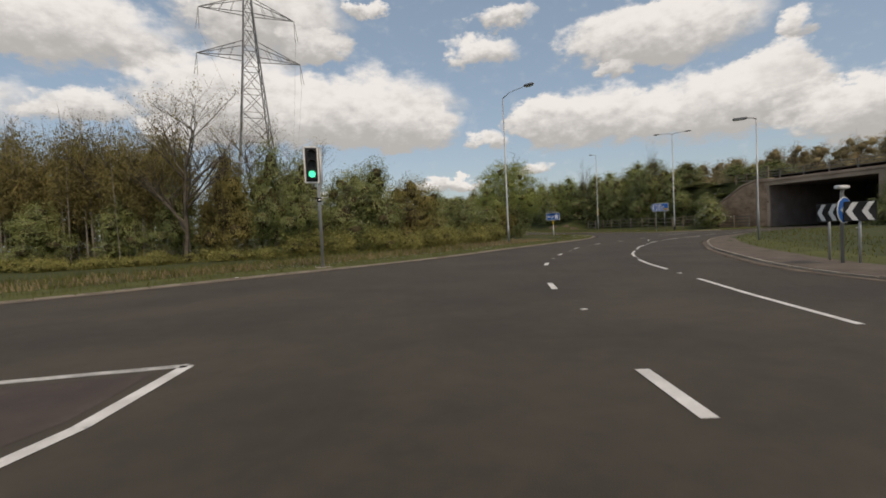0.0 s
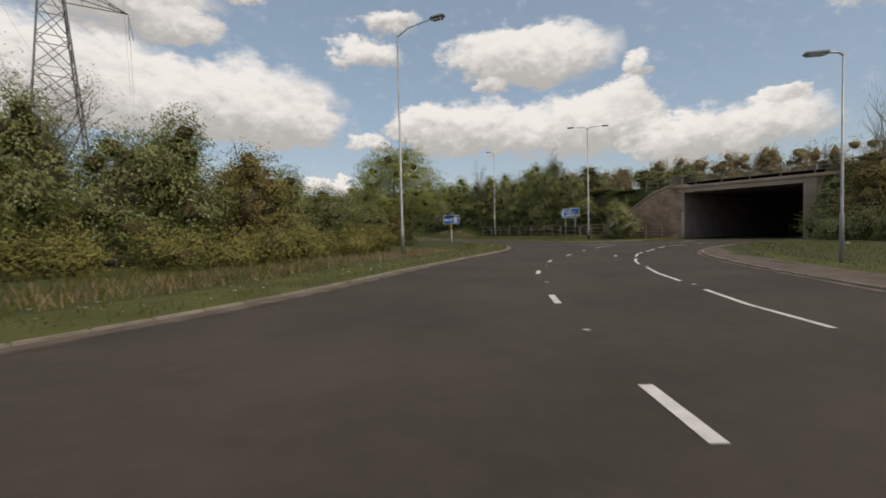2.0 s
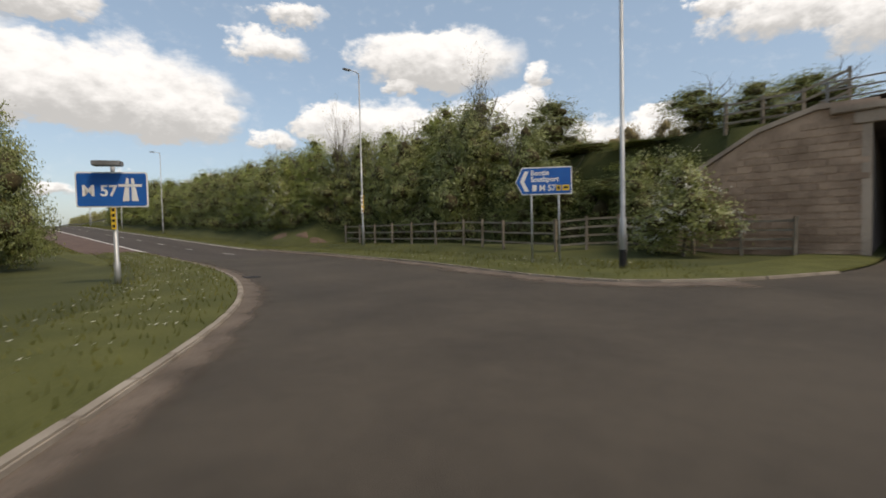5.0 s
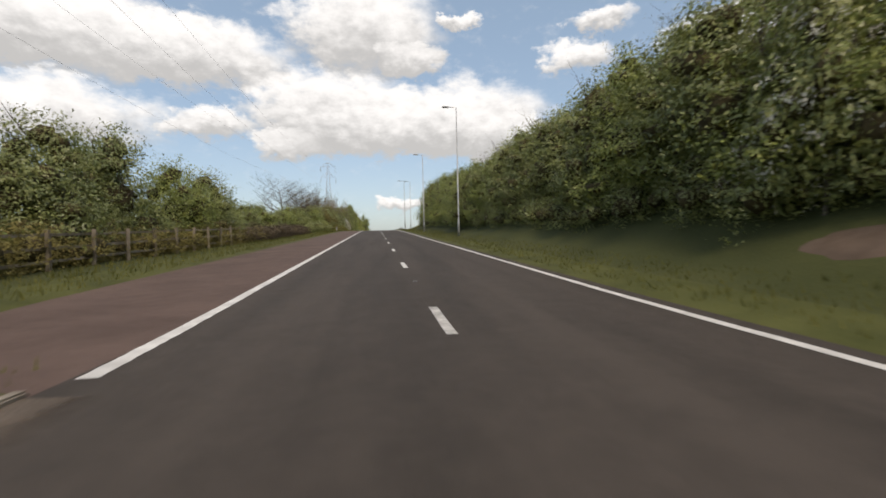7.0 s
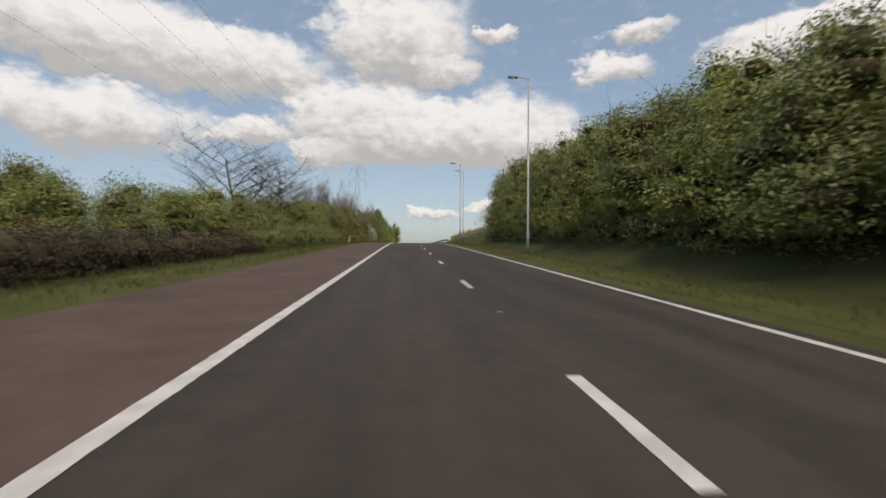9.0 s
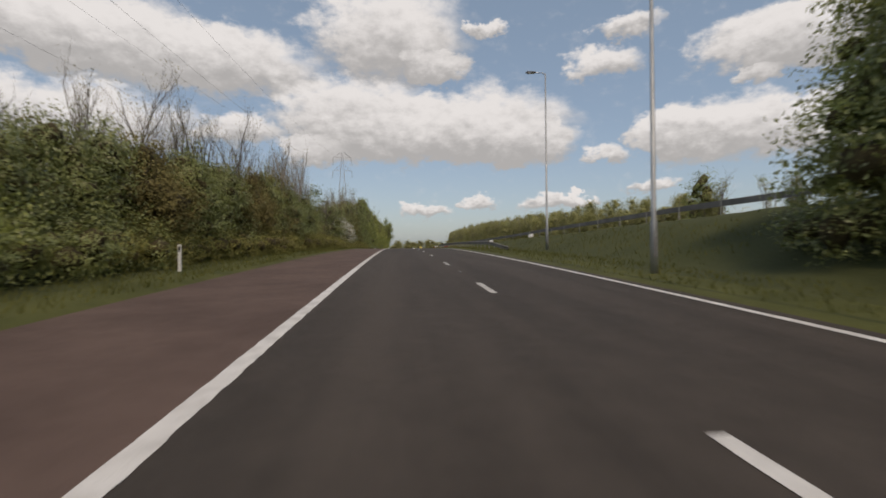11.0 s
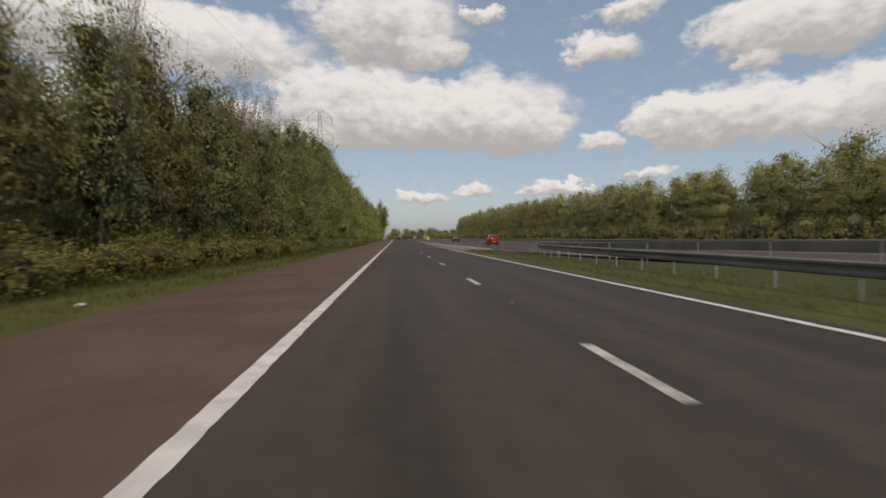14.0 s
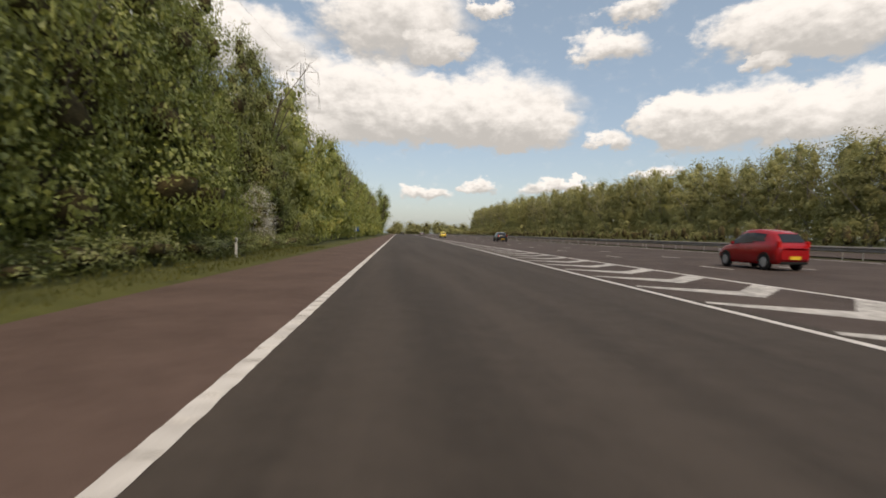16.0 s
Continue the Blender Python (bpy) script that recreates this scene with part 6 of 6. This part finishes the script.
scatter([bare("thin bare tree rising above the bank", 9.5, 6, "bark", G2, 900, "olive", (13, 6, 4), 1.0, 0.5)], [(13.0, -19, 5, 12.2), (12.0, -3, 5, 12.6), (13, 14, 5, 12.6)], 8)

# beyond the underpass and on the island
G3 = "trees round the bridge"
places = [(8.6, -55.4, 4.5, 5.4), (5.5, -58.5, 6, 6.6), (8.5, -61, 6.5, 7.6), (3.0, -62.5, 6, 6.6), (0.5, -66, 6.6, 7), (6, -66, 7, 8.2), (-1.5, -70.5, 6.6, 7), (3.0, -73, 7, 8), (9, -70, 7, 8.6), (-2, -77, 6.6, 7.4), (2, -82, 7, 7.8), (10.0, -57.5, 5, 7.4)]
scatter([leafy("dark_tree", "dark green bushy tree beside the bridge", "dome", 7.0, 6.4, 6929, 0.119, "dark_green", 61, G3),
         leafy("dark_tree", "dark olive tree beside the bridge", "dome", 7.4, 6.2, 6929, 0.119, "russet", 62, G3)], places, 9)
scatter([bare("bare tree above the bushes", 10.5, 7, "pale_bark", G3, 900, "olive", (14, 6, 4), 0.8, 0.55)], [(6, -60, 6, 11.5), (1, -67, 7, 13), (3.5, -64, 6, 10.5)], 10)
places = [(*jitter(rng, 47, -94 + 2.3 * i, 2.0), 6.8, 14.6 + 0.9 * math.sin(2.1 * i)) for i in range(58)]
scatter([leafy("hedge_tree", "olive-brown budding tree behind the motorway", "dome", 8.6, 7.6, 3600, 0.13, "far_bud", 63, G3, detail=1, inner="far_bud"),
         leafy("hedge_tree", "brown budding tree behind the motorway", "dome", 8.6, 7.6, 3600, 0.13, "far_bud", 64, G3, detail=1, inner="far_bud")], places, 11)

# hedge and trees along the hard shoulder
G4 = "trees along the hard shoulder"
R1 = leafy("hawthorn_tree", "round green hawthorn tree beside the hard shoulder", "dome", 5.6, 5.2, 9327, 0.085, "dark_green", 71, G4)
R2 = leafy("hawthorn_tree", "round leafy green bush beside the hard shoulder", "dome", 5.2, 5.2, 9327, 0.085, "green", 72, G4)
places = [(-14.2, 4.5, 4.6, 5.0), (-14.0, 9, 4.8, 5.4), (-13.6, 14, 5.6, 7.2), (-13.8, 19.5, 6.0, 8.2), (-13.4, 25.5, 5.4, 7.2), (-13.4, 31, 5.6, 7.9), (-17, 22, 6, 8), (-17.5, 12, 6, 7.4), (-14.2, 36.5, 3.8, 5.0)]
places += [(-19 - 3 * rng.random(), 40 + 5.5 * i, 5.6, 6.8 + 0.35 * i) for i in range(8)]
places += [(-13.8, 44.5, 3.8, 5.4), (-13.6, 49.5, 4.2, 6.0), (-13.7, 54, 4.0, 6.0), (-13.5, 58.5, 4.6, 6.8), (-13.4, 63, 5.0, 7.6)]
scatter([R1, R2], places, 12)
scatter([R1, R2], along(66, 102, 3.1, -13.4, 0.5, 4.8, [(66, 7.6), (76, 8.2), (90, 9.6), (102, 10.6)]), 26)
scatter([bare("spreading bare tree over the roadside hedge", 8.2, 9, "bark", G4, 700, "olive", (18, 9, 6), 1.45, 0.34)], [(-14.8, 72.5, 8.5, 12.8), (-14.5, 79.5, 7, 12), (-15, 88, 6, 12)], 13)
scatter([leafy("hedge_tree", "thick hedge tree with olive-brown young leaves", "dome", 5.6, 5.4, 8661, 0.085, "russet", 73, G4),
         leafy("hedge_tree", "thick dark green hedge tree", "dome", 5.4, 5.4, 8661, 0.085, "dark_green", 74, G4)],
        along(100, 150, 2.9, -12.8, 0.5, 4.8, [(100, 10.2), (109, 11.2), (118, 12.2), (130, 12.0), (138, 10.0), (144, 7.4), (150, 7.6)]) + along(102, 156, 4, -16.5, 0.6, 5.2, [(100, 11), (115, 12.6), (130, 12.4), (141, 8.6), (156, 8.6)]), 14)
T1 = bare("upright bare grey tree among the hedge", 8.6, 10, "pale_bark", G4, 500, "olive", (18, 5, 3), 0.5, 0.76)
T2 = bare("thin bare tree among the hedge", 8.0, 11, "bark", G4, 800, "olive", (15, 6, 4), 0.8, 0.58)
scatter([T1, T2], along(103, 142, 2.6, -14.4, 1.0, 5.0, [(103, 13), (115, 13.6), (130, 14.6), (142, 13.6)]), 15)
scatter([T1, T2], [(-13.6, 147.5, 5, 12.6), (-13.2, 149.8, 5.5, 12.9), (-14.5, 145.5, 5, 12)], 27)
scatter([leafy("pine_tree", "dark pine rising over the bare trees", "tall", 9.5, 4.6, 3000, 0.13, "dark_green", 82, G4, fill=0.0)], [(-13.4, 143.6, 5.2, 14.2)], 22)
S1 = leafy("roadside_tree", "bushy olive-green roadside tree", "dome", 7.0, 6.0, 9992, 0.09, "russet", 75, G4)
S2 = leafy("roadside_tree", "bushy green roadside tree", "dome", 7.4, 6.0, 9992, 0.09, "dark_green", 76, G4)
scatter([S2, S1], [(-13.4, 156.8, 6.4, 13.6), (-15.5, 152.6, 5, 10.6), (-13.0, 167.4, 5.6, 13.8), (-13.4, 171.6, 5.8, 15.0), (-12.8, 176, 5.6, 15.8), (-13.4, 180.6, 6, 16.6), (-12.8, 185.5, 6, 16.4), (-13.4, 190, 6, 16.6), (-13.0, 195, 6.2, 17.0), (-16.5, 164, 6, 12.6)], 16)
scatter([leafy("blossom_tree", "hawthorn covered in white blossom beside the hard shoulder", "dome", 5.4, 5.2, 4797, 0.098, "olive", 77, G4, extra=("blossom", 13000, 0.075))],
        [(-12.0, 161.8, 5.2, 11.2), (-12.2, 247, 3.4, 10)], 17)
scatter([bare("tall thin bare tree behind the roadside bushes", 9.4, 12, "pale_bark", G4, 2600, "olive", (16, 6, 3), 0.6, 0.66)],
        along(166, 206, 3.3, -14.6, 1.0, 6.0, [(166, 13.2), (172, 14.6), (180, 16.0), (190, 16.8), (206, 18.2)]), 18)
scatter([leafy("roadside_tree", "tall dense green tree beside the hard shoulder", "tall", 9.4, 6.4, 11326, 0.1, "green", 78, G4),
         leafy("roadside_tree", "tall dense dark green tree beside the hard shoulder", "tall", 9.0, 6.6, 11326, 0.1, "dark_green", 79, G4)],
        along(199, 258, 3.7, -13.3, 0.5, 6.6, [(199, 16.6), (210, 19.4), (222, 21.2), (240, 21.8), (258, 21.0)]), 19)
scatter([leafy("roadside_tree", "tall green tree behind the roadside row", "tall", 9.2, 6.8, 7000, 0.13, "dark_green", 83, G4)],
        along(168, 262, 4.4, -18.6, 0.6, 7.4, [(168, 14), (199, 16.5), (222, 20), (262, 20)]), 30)
scatter([leafy("roadside_tree", "light green roadside tree further along the road", "tall", 8.4, 6.6, 2579, 0.205, "green", 80, G4, detail=1, fill=0.72, inner="green", extra=("bright", 900, 0.13))],
        along(260, 440, 6.0, -13.2, 0.8, 7.0, [(260, 20.6), (310, 21.6), (440, 22.5)]), 20)
scatter([leafy("poplar_tree", "tall narrow poplar far along the road", "column", 21, 9, 4030, 0.41, "green", 81, G4)], [(-12.0, 500, 10, 34), (-13, 520, 9, 31)], 21)

# far side of the motorway
G5 = "trees beyond the motorway"
FAR = [(170, 16.4), (190, 17.6), (205, 19.0), (235, 19.4), (270, 20.6), (340, 22.6), (420, 23.4), (500, 23.0)]
EDGE = [(100, 54), (200, 50), (280, 49), (520, 44)]
scatter([leafy("birch_tree", "yellow-green birch in new leaf beyond the motorway", "tall", 10.5, 6.0, 3600, 0.16, "hazed_leaf", 91, G5, "pale_bark", detail=1, fill=0.5, inner="hazed_leaf", kids=(6, 3)),
         leafy("birch_tree", "light green tree in new leaf beyond the motorway", "dome", 9.5, 6.6, 3600, 0.16, "hazed_leaf", 92, G5, "pale_bark", detail=1, fill=0.5, inner="hazed_leaf", kids=(6, 3), extra=("bright", 1000, 0.13)),
         leafy("birch_tree", "olive-green tree in young leaf beyond the motorway, paled for haze", "tall", 10.0, 5.6, 3600, 0.155, "hazed_leaf", 93, G5, "pale_bark", detail=1, fill=0.5, inner="hazed_leaf", kids=(6, 3))],
        along(166, 500, 4.6, EDGE, 1.4, 7.4, [(a, b - 2.4) for a, b in FAR]) + along(168, 500, 5.8, [(a, b + 5) for a, b in EDGE], 1.6, 8.4, FAR), 23)
scatter([bare("bare pale birch on the skyline beyond the motorway", 9.5, 13, "pale_bark", G5, 1200, "bright", (15, 5, 3), 0.6, 0.66, 0.1, "birch_tree"),
         leafy("birch_tree", "slender green tree on the skyline", "tall", 10, 5.2, 3000, 0.155, "hazed_leaf", 94, G5, "pale_bark", detail=1, fill=0.5, inner="hazed_leaf", kids=(6, 3))],
        along(50, 166, 4.4, 53, 2.2, 5.6, [(50, 14), (110, 14.6), (166, 16)]), 24)
scatter([leafy("round_tree", "rounded green tree standing above the motorway bank", "dome", 12, 8.4, 4200, 0.17, "green", 96, G5, "pale_bark")], [(52, 156.8, 8.4, 20.2)], 29)
scatter([leafy("far_tree", "green tree at the end of the road, leaves paled for haze", "dome", 10, 9, 1773, 0.38, "hazed_leaf", 95, G5, detail=1)],
        [(*jitter(rng, -6 + 6.0 * i, 620 + 10 * math.sin(i * 2.1), 3), 14, 16 + 2 * math.sin(i * 1.3)) for i in range(11)] + [(*jitter(rng, -9 + 4.6 * i, 596, 2), 9, 10.5 + math.sin(i * 2.3)) for i in range(17)], 25)


# ---- hedges, brambles, grass: plants past counting ----
def stuff(name, quads, mat, label, category):
    ob = new(name, quads_mesh(name, quads, mat))
    return tagged(ob, label, category, kind="stuff")


def bank_lobes(pts, width, height, seed, step=1.1, girth=1.0):
    r = random.Random(seed)
    out = []
    for x, y in resample(pts, step):
        for k in range(2):
            px, py = x + r.uniform(-width, width), y + r.uniform(-0.6, 0.6)
            h = height * r.uniform(0.6, 1.1)
            out.append((px, py, ground_z(px, py) + h * 0.45, girth * r.uniform(0.7, 1.1), girth * r.uniform(0.7, 1.1), h * 0.55))
    return out


def leaves_over(lobes, n, size, seed):
    q = foliage([(a, b, c + 50, d, e, g) for a, b, c, d, e, g in lobes], n, size, seed, 0.5)
    q[:, :, 2] -= 50
    return q


def shrubs(name, pts, width, height, seed, leaves, size, mat, label, category, step=1.1, girth=1.0):
    """A hedge or bank of shrubs: lumpy masses coloured dark for inner shade, with leaves over them."""
    lob = bank_lobes(pts, width, height, seed, step, girth)
    v, f = leaf_mass([(a, b, c + 50, d, e, g) for a, b, c, d, e, g in lob], 0.5, seed, 1)
    q = leaves_over(lob, int(leaves * 1.9), size * 0.95, seed)
    ob = stuff(name, q, M[mat], label, category)
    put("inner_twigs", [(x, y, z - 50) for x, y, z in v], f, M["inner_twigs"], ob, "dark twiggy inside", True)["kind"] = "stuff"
    return ob


shrubs("bramble_bank", [(-43, -49), (-38, -48.5), (-33, -46), (-29, -43), (-25, -39)], 1.5, 1.7, 1, 26000, 0.075, "bramble", "tangled green bramble bank behind the dry grass", "bramble")
shrubs("bramble_bank", [(-62, -46), (-52, -47), (-45, -47.5)], 1.5, 0.9, 2, 12000, 0.075, "bramble", "low brambles under the saplings", "bramble")
shrubs("hedge_undergrowth", [(-12.6, -12), (-12.0, 10), (-11.8, 36)], 0.6, 1.5, 3, 22000, 0.07, "olive", "overgrown olive hedge along the timber fence", "hedge")
shrubs("hedge_undergrowth", [(-14.2, -14), (-13.6, 6), (-13.4, 38)], 0.6, 2.9, 15, 22000, 0.08, "dark_green", "dark green shrubs behind the timber fence", "hedge")
shrubs("hedge_undergrowth", [(-11.3, 33), (-11.2, 64)], 0.45, 1.5, 9, 22000, 0.06, "brown_hedge", "brown trimmed hedge along the timber fence", "hedge", 0.8)
shrubs("hedge_undergrowth", [(-11.6, 62), (-11.4, 98)], 0.6, 2.2, 10, 20000, 0.07, "dark_green", "dark green hedge along the hard shoulder", "hedge")
shrubs("hedge_undergrowth", [(-11.2, 96), (-10.9, 150), (-11.0, 200)], 0.7, 1.7, 4, 42000, 0.07, "bramble", "green undergrowth below the roadside trees", "undergrowth")
shrubs("hedge_undergrowth", [(-11.0, 198), (-11.0, 262)], 0.7, 1.2, 11, 20000, 0.08, "dark_green", "dark low undergrowth below the tall roadside trees", "undergrowth")
shrubs("hedge_undergrowth", [(-17.5, 60), (-17, 150), (-16.5, 262)], 0.9, 4.5, 12, 34000, 0.1, "dark_green", "dense dark green shrubs behind the roadside trees", "undergrowth", 2.0)
shrubs("bank_undergrowth", [(12.6, -33), (12.6, -9), (11.4, -3), (9.9, 3), (9.2, 92)], 0.7, 2.0, 5, 36000, 0.08, "dark_green", "dark undergrowth at the foot of the bank trees", "undergrowth")
shrubs("bank_undergrowth", [(7.5, -54.5), (3.0, -57), (-1.5, -63), (-4, -72), (-3, -84)], 1.0, 2.4, 6, 16000, 0.09, "dark_green", "dark shrubs at the back of the central island", "undergrowth")
shrubs("woodland_understorey", [(-100, -35), (-70, -36), (-52, -38), (-40, -39), (-30, -35)], 2.6, 6.6, 8, 40000, 0.1, "russet", "dim olive-brown undergrowth between the saplings", "undergrowth", 1.5)
far_row = []
for n in range(58):
    yy = -97 + 2.45 * n
    far_row += [(52 + 1.5 * math.sin(2.7 * n), yy, 12.6 + 0.8 * math.sin(1.9 * n), 1.7, 1.9, 1.5), (52 + math.sin(1.3 * n), yy + 1.1, 10.0 + 0.6 * math.sin(3.1 * n), 1.9, 2.2, 1.8), (52, yy, 7.0, 1.9, 2.2, 1.9)]
row_ob = stuff("far_hedge", leaves_over(far_row, 30000, 0.15, 13), M["far_bud"], "feathery olive-brown row of budding trees behind the motorway", "hedge")
v, f = leaf_mass([(a, b, c + 50, d, e, g) for a, b, c, d, e, g in far_row], 0.55, 13, 1)
put("inner_twigs", [(x, y, z - 50) for x, y, z in v], f, M["far_bud"], row_ob, "", True)["kind"] = "stuff"
shrubs("woodland_understorey", [(-100, -30), (-70, -31), (-45, -32)], 2.6, 7.0, 14, 26000, 0.11, "russet", "olive-brown thicket behind the saplings", "undergrowth", 1.6)
shrubs("far_hedge", [(46, 120), (45, 200), (44, 330), (40, 520)], 1.0, 4.0, 7, 20000, 0.17, "hazed_leaf", "shrubby edge of the wood beyond the motorway", "hedge", 2.4)


def grass_over(strips, per_m2, height, seed):
    """Blades over strips given as (polyline, offset from, offset to)."""
    r = np.random.default_rng(seed)
    out = []
    for pts, o0, o1 in strips:
        pts = resample(pts, 1.0)
        nrm = normals(pts)
        n = int(per_m2 * abs(o1 - o0))
        for (x, y), (nx, ny) in zip(pts, nrm):
            for k in range(n):
                o = r.uniform(o0, o1)
                s = r.uniform(-0.6, 0.6)
                px, py = x + nx * o + ny * s, y + ny * o - nx * s
                z = max(ground_z(px, py), slip_z(py) + 0.08 if py > -14 else 0.09)
                h = height * r.uniform(0.4, 1.25)
                a = r.uniform(0, 6.28)
                w = 0.012 + 0.03 * h
                lx, ly = r.normal(0, 0.3 * h), r.normal(0, 0.3 * h)
                c, d = math.cos(a) * w, math.sin(a) * w
                out.append(((px - c, py - d, z), (px + c, py + d, z), (px + lx + c * 0.2, py + ly + d * 0.2, z + h), (px + lx - c * 0.2, py + ly - d * 0.2, z + h)))
    return np.array(out)


lk = rounded(LEFT_KERB, 1)
stuff("grass", grass_over([(lk, 0.15, 3.4)], 26, 0.11, 1), M["blade"], "short green grass blades on the roundabout verge", "grass")
stuff("dry_grass", grass_over([(rounded(LEFT_KERB[:11], 1), 2.5, 6.4)], 22, 0.25, 2), M["dry_blade"], "straw-coloured dry grass below the brambles", "dry grass")
stuff("grass", grass_over([(rounded(LEFT_KERB[:9], 1), 2.6, 9.0)], 20, 0.26, 8), M["blade"], "rough green grass between the straw and the saplings", "grass")
stuff("grass", grass_over([([(SHOULDER, -1), (SHOULDER, 120), (SHOULDER, 250)], 0.05, 3.2)], 26, 0.16, 3), M["blade"], "rough green grass beside the hard shoulder", "grass")
stuff("grass", grass_over([([(4.1, -4), (4.1, 202)], -3.4, -0.05)], 22, 0.12, 4), M["blade"], "short green grass beside the slip road", "grass")
stuff("grass", grass_over([(rounded(RIGHT_KERB[4:], 1), -5.5, -0.2)], 20, 0.13, 5), M["blade"], "green grass in front of the timber fence", "grass")
stuff("grass", grass_over([(rounded(ISLAND_KERB[1:13], 1), -7.0, -1.5)], 12, 0.12, 6), M["blade"], "green grass of the central island", "grass")
stuff("grass", grass_over([([(8.5, 95), (9.5, 150)], -3.0, 3.0)], 9, 0.2, 7), M["blade"], "green grass on the motorway bank", "grass")

# bare reddish soil where the bank has slipped, lying over the slope
for x, y, r0 in ((9.2, -4.6, 1.2), (9.0, -2.0, 0.8), (8.8, 2.2, 1.1)):
    v, f = [(x, y, ground_z(x, y) + 0.06)], []
    for k in range(1, 5):
        for n in range(20):
            a = 2 * math.pi * n / 20
            r = r0 * k / 4 * (1 + 0.45 * noise.noise((math.cos(a) * 1.4 + x, math.sin(a) * 1.4 + y, 0.3)))
            px, py = x + 0.6 * r * math.cos(a), y + 1.3 * r * math.sin(a)
            v.append((px, py, ground_z(px, py) + (0.05 if k < 4 else -0.06) + 0.03 * noise.noise((px * 5, py * 5, 0))))
    for n in range(20):
        m = (n + 1) % 20
        f.append((0, 1 + n, 1 + m))
        for k in range(3):
            a, b = 1 + 20 * k, 1 + 20 * (k + 1)
            f.append((a + n, b + n, b + m, a + m))
    tagged(put("soil_patch", v, f, M["soil"], None, smooth=True), "slipped patch of bare reddish soil on the bank", "soil", "soil patches")

# small white daisies, dandelions and litter in the grass
def specks(pts, o0, o1, n, size, seed):
    r = np.random.default_rng(seed)
    pts = resample(pts, 0.5)
    nrm = normals(pts)
    out = []
    for _ in range(n):
        i = int(r.integers(0, len(pts)))
        o = r.uniform(o0, o1)
        x, y = pts[i][0] + nrm[i][0] * o, pts[i][1] + nrm[i][1] * o
        z = max(ground_z(x, y), slip_z(y) + 0.06 if y > -14 else 0.08) + 0.09
        s = size * r.uniform(0.6, 1.3)
        a = r.uniform(0, 1.5)
        c, d = math.cos(a) * s, math.sin(a) * s
        out.append(((x - c, y - d, z), (x + d, y - c, z + 0.02), (x + c, y + d, z + 0.01), (x - d, y + c, z)))
    return np.array(out)


stuff("daisies", specks(lk[8:], 0.4, 3.0, 1000, 0.03, 11), M["blossom"], "white daisies scattered in the verge", "flowers")
stuff("daisies", specks(rounded(RIGHT_KERB[6:10], 1), -4.5, -0.6, 80, 0.024, 12), M["blossom"], "white daisies in front of the fence", "flowers")
stuff("dandelions", specks([(SHOULDER, 0), (SHOULDER, 240)], 0.3, 2.2, 150, 0.05, 13), M["flower"], "yellow dandelions beside the hard shoulder", "flowers")
for x, y, nm in ((-5.2, 141.8, "crumpled white paper on the hard shoulder"), (-8.2, 168, "white litter in the grass verge"), (-8.0, 152.5, "white litter in the grass verge"), (-20.5, -55.5, "white litter on the central island grass"), (-46.5, -63.6, "white litter in the dry grass"), (-6.5, -60.3, "white litter on the central island grass")):
    b = bmesh.new()
    bmesh.ops.create_icosphere(b, subdivisions=2, radius=0.085)
    for q in b.verts:
        q.co *= 1 + 0.35 * noise.noise(q.co * 9 + Vector((x, y, 0)))
        q.co.z *= 0.4
    ob = part("litter", b, M["litter"], None)
    ob.location = (x, y, max(ground_z(x, y), slip_z(y) if x > -7.6 and y > 0 else 0) + 0.05)
    tagged(ob, nm, "litter", "litter")
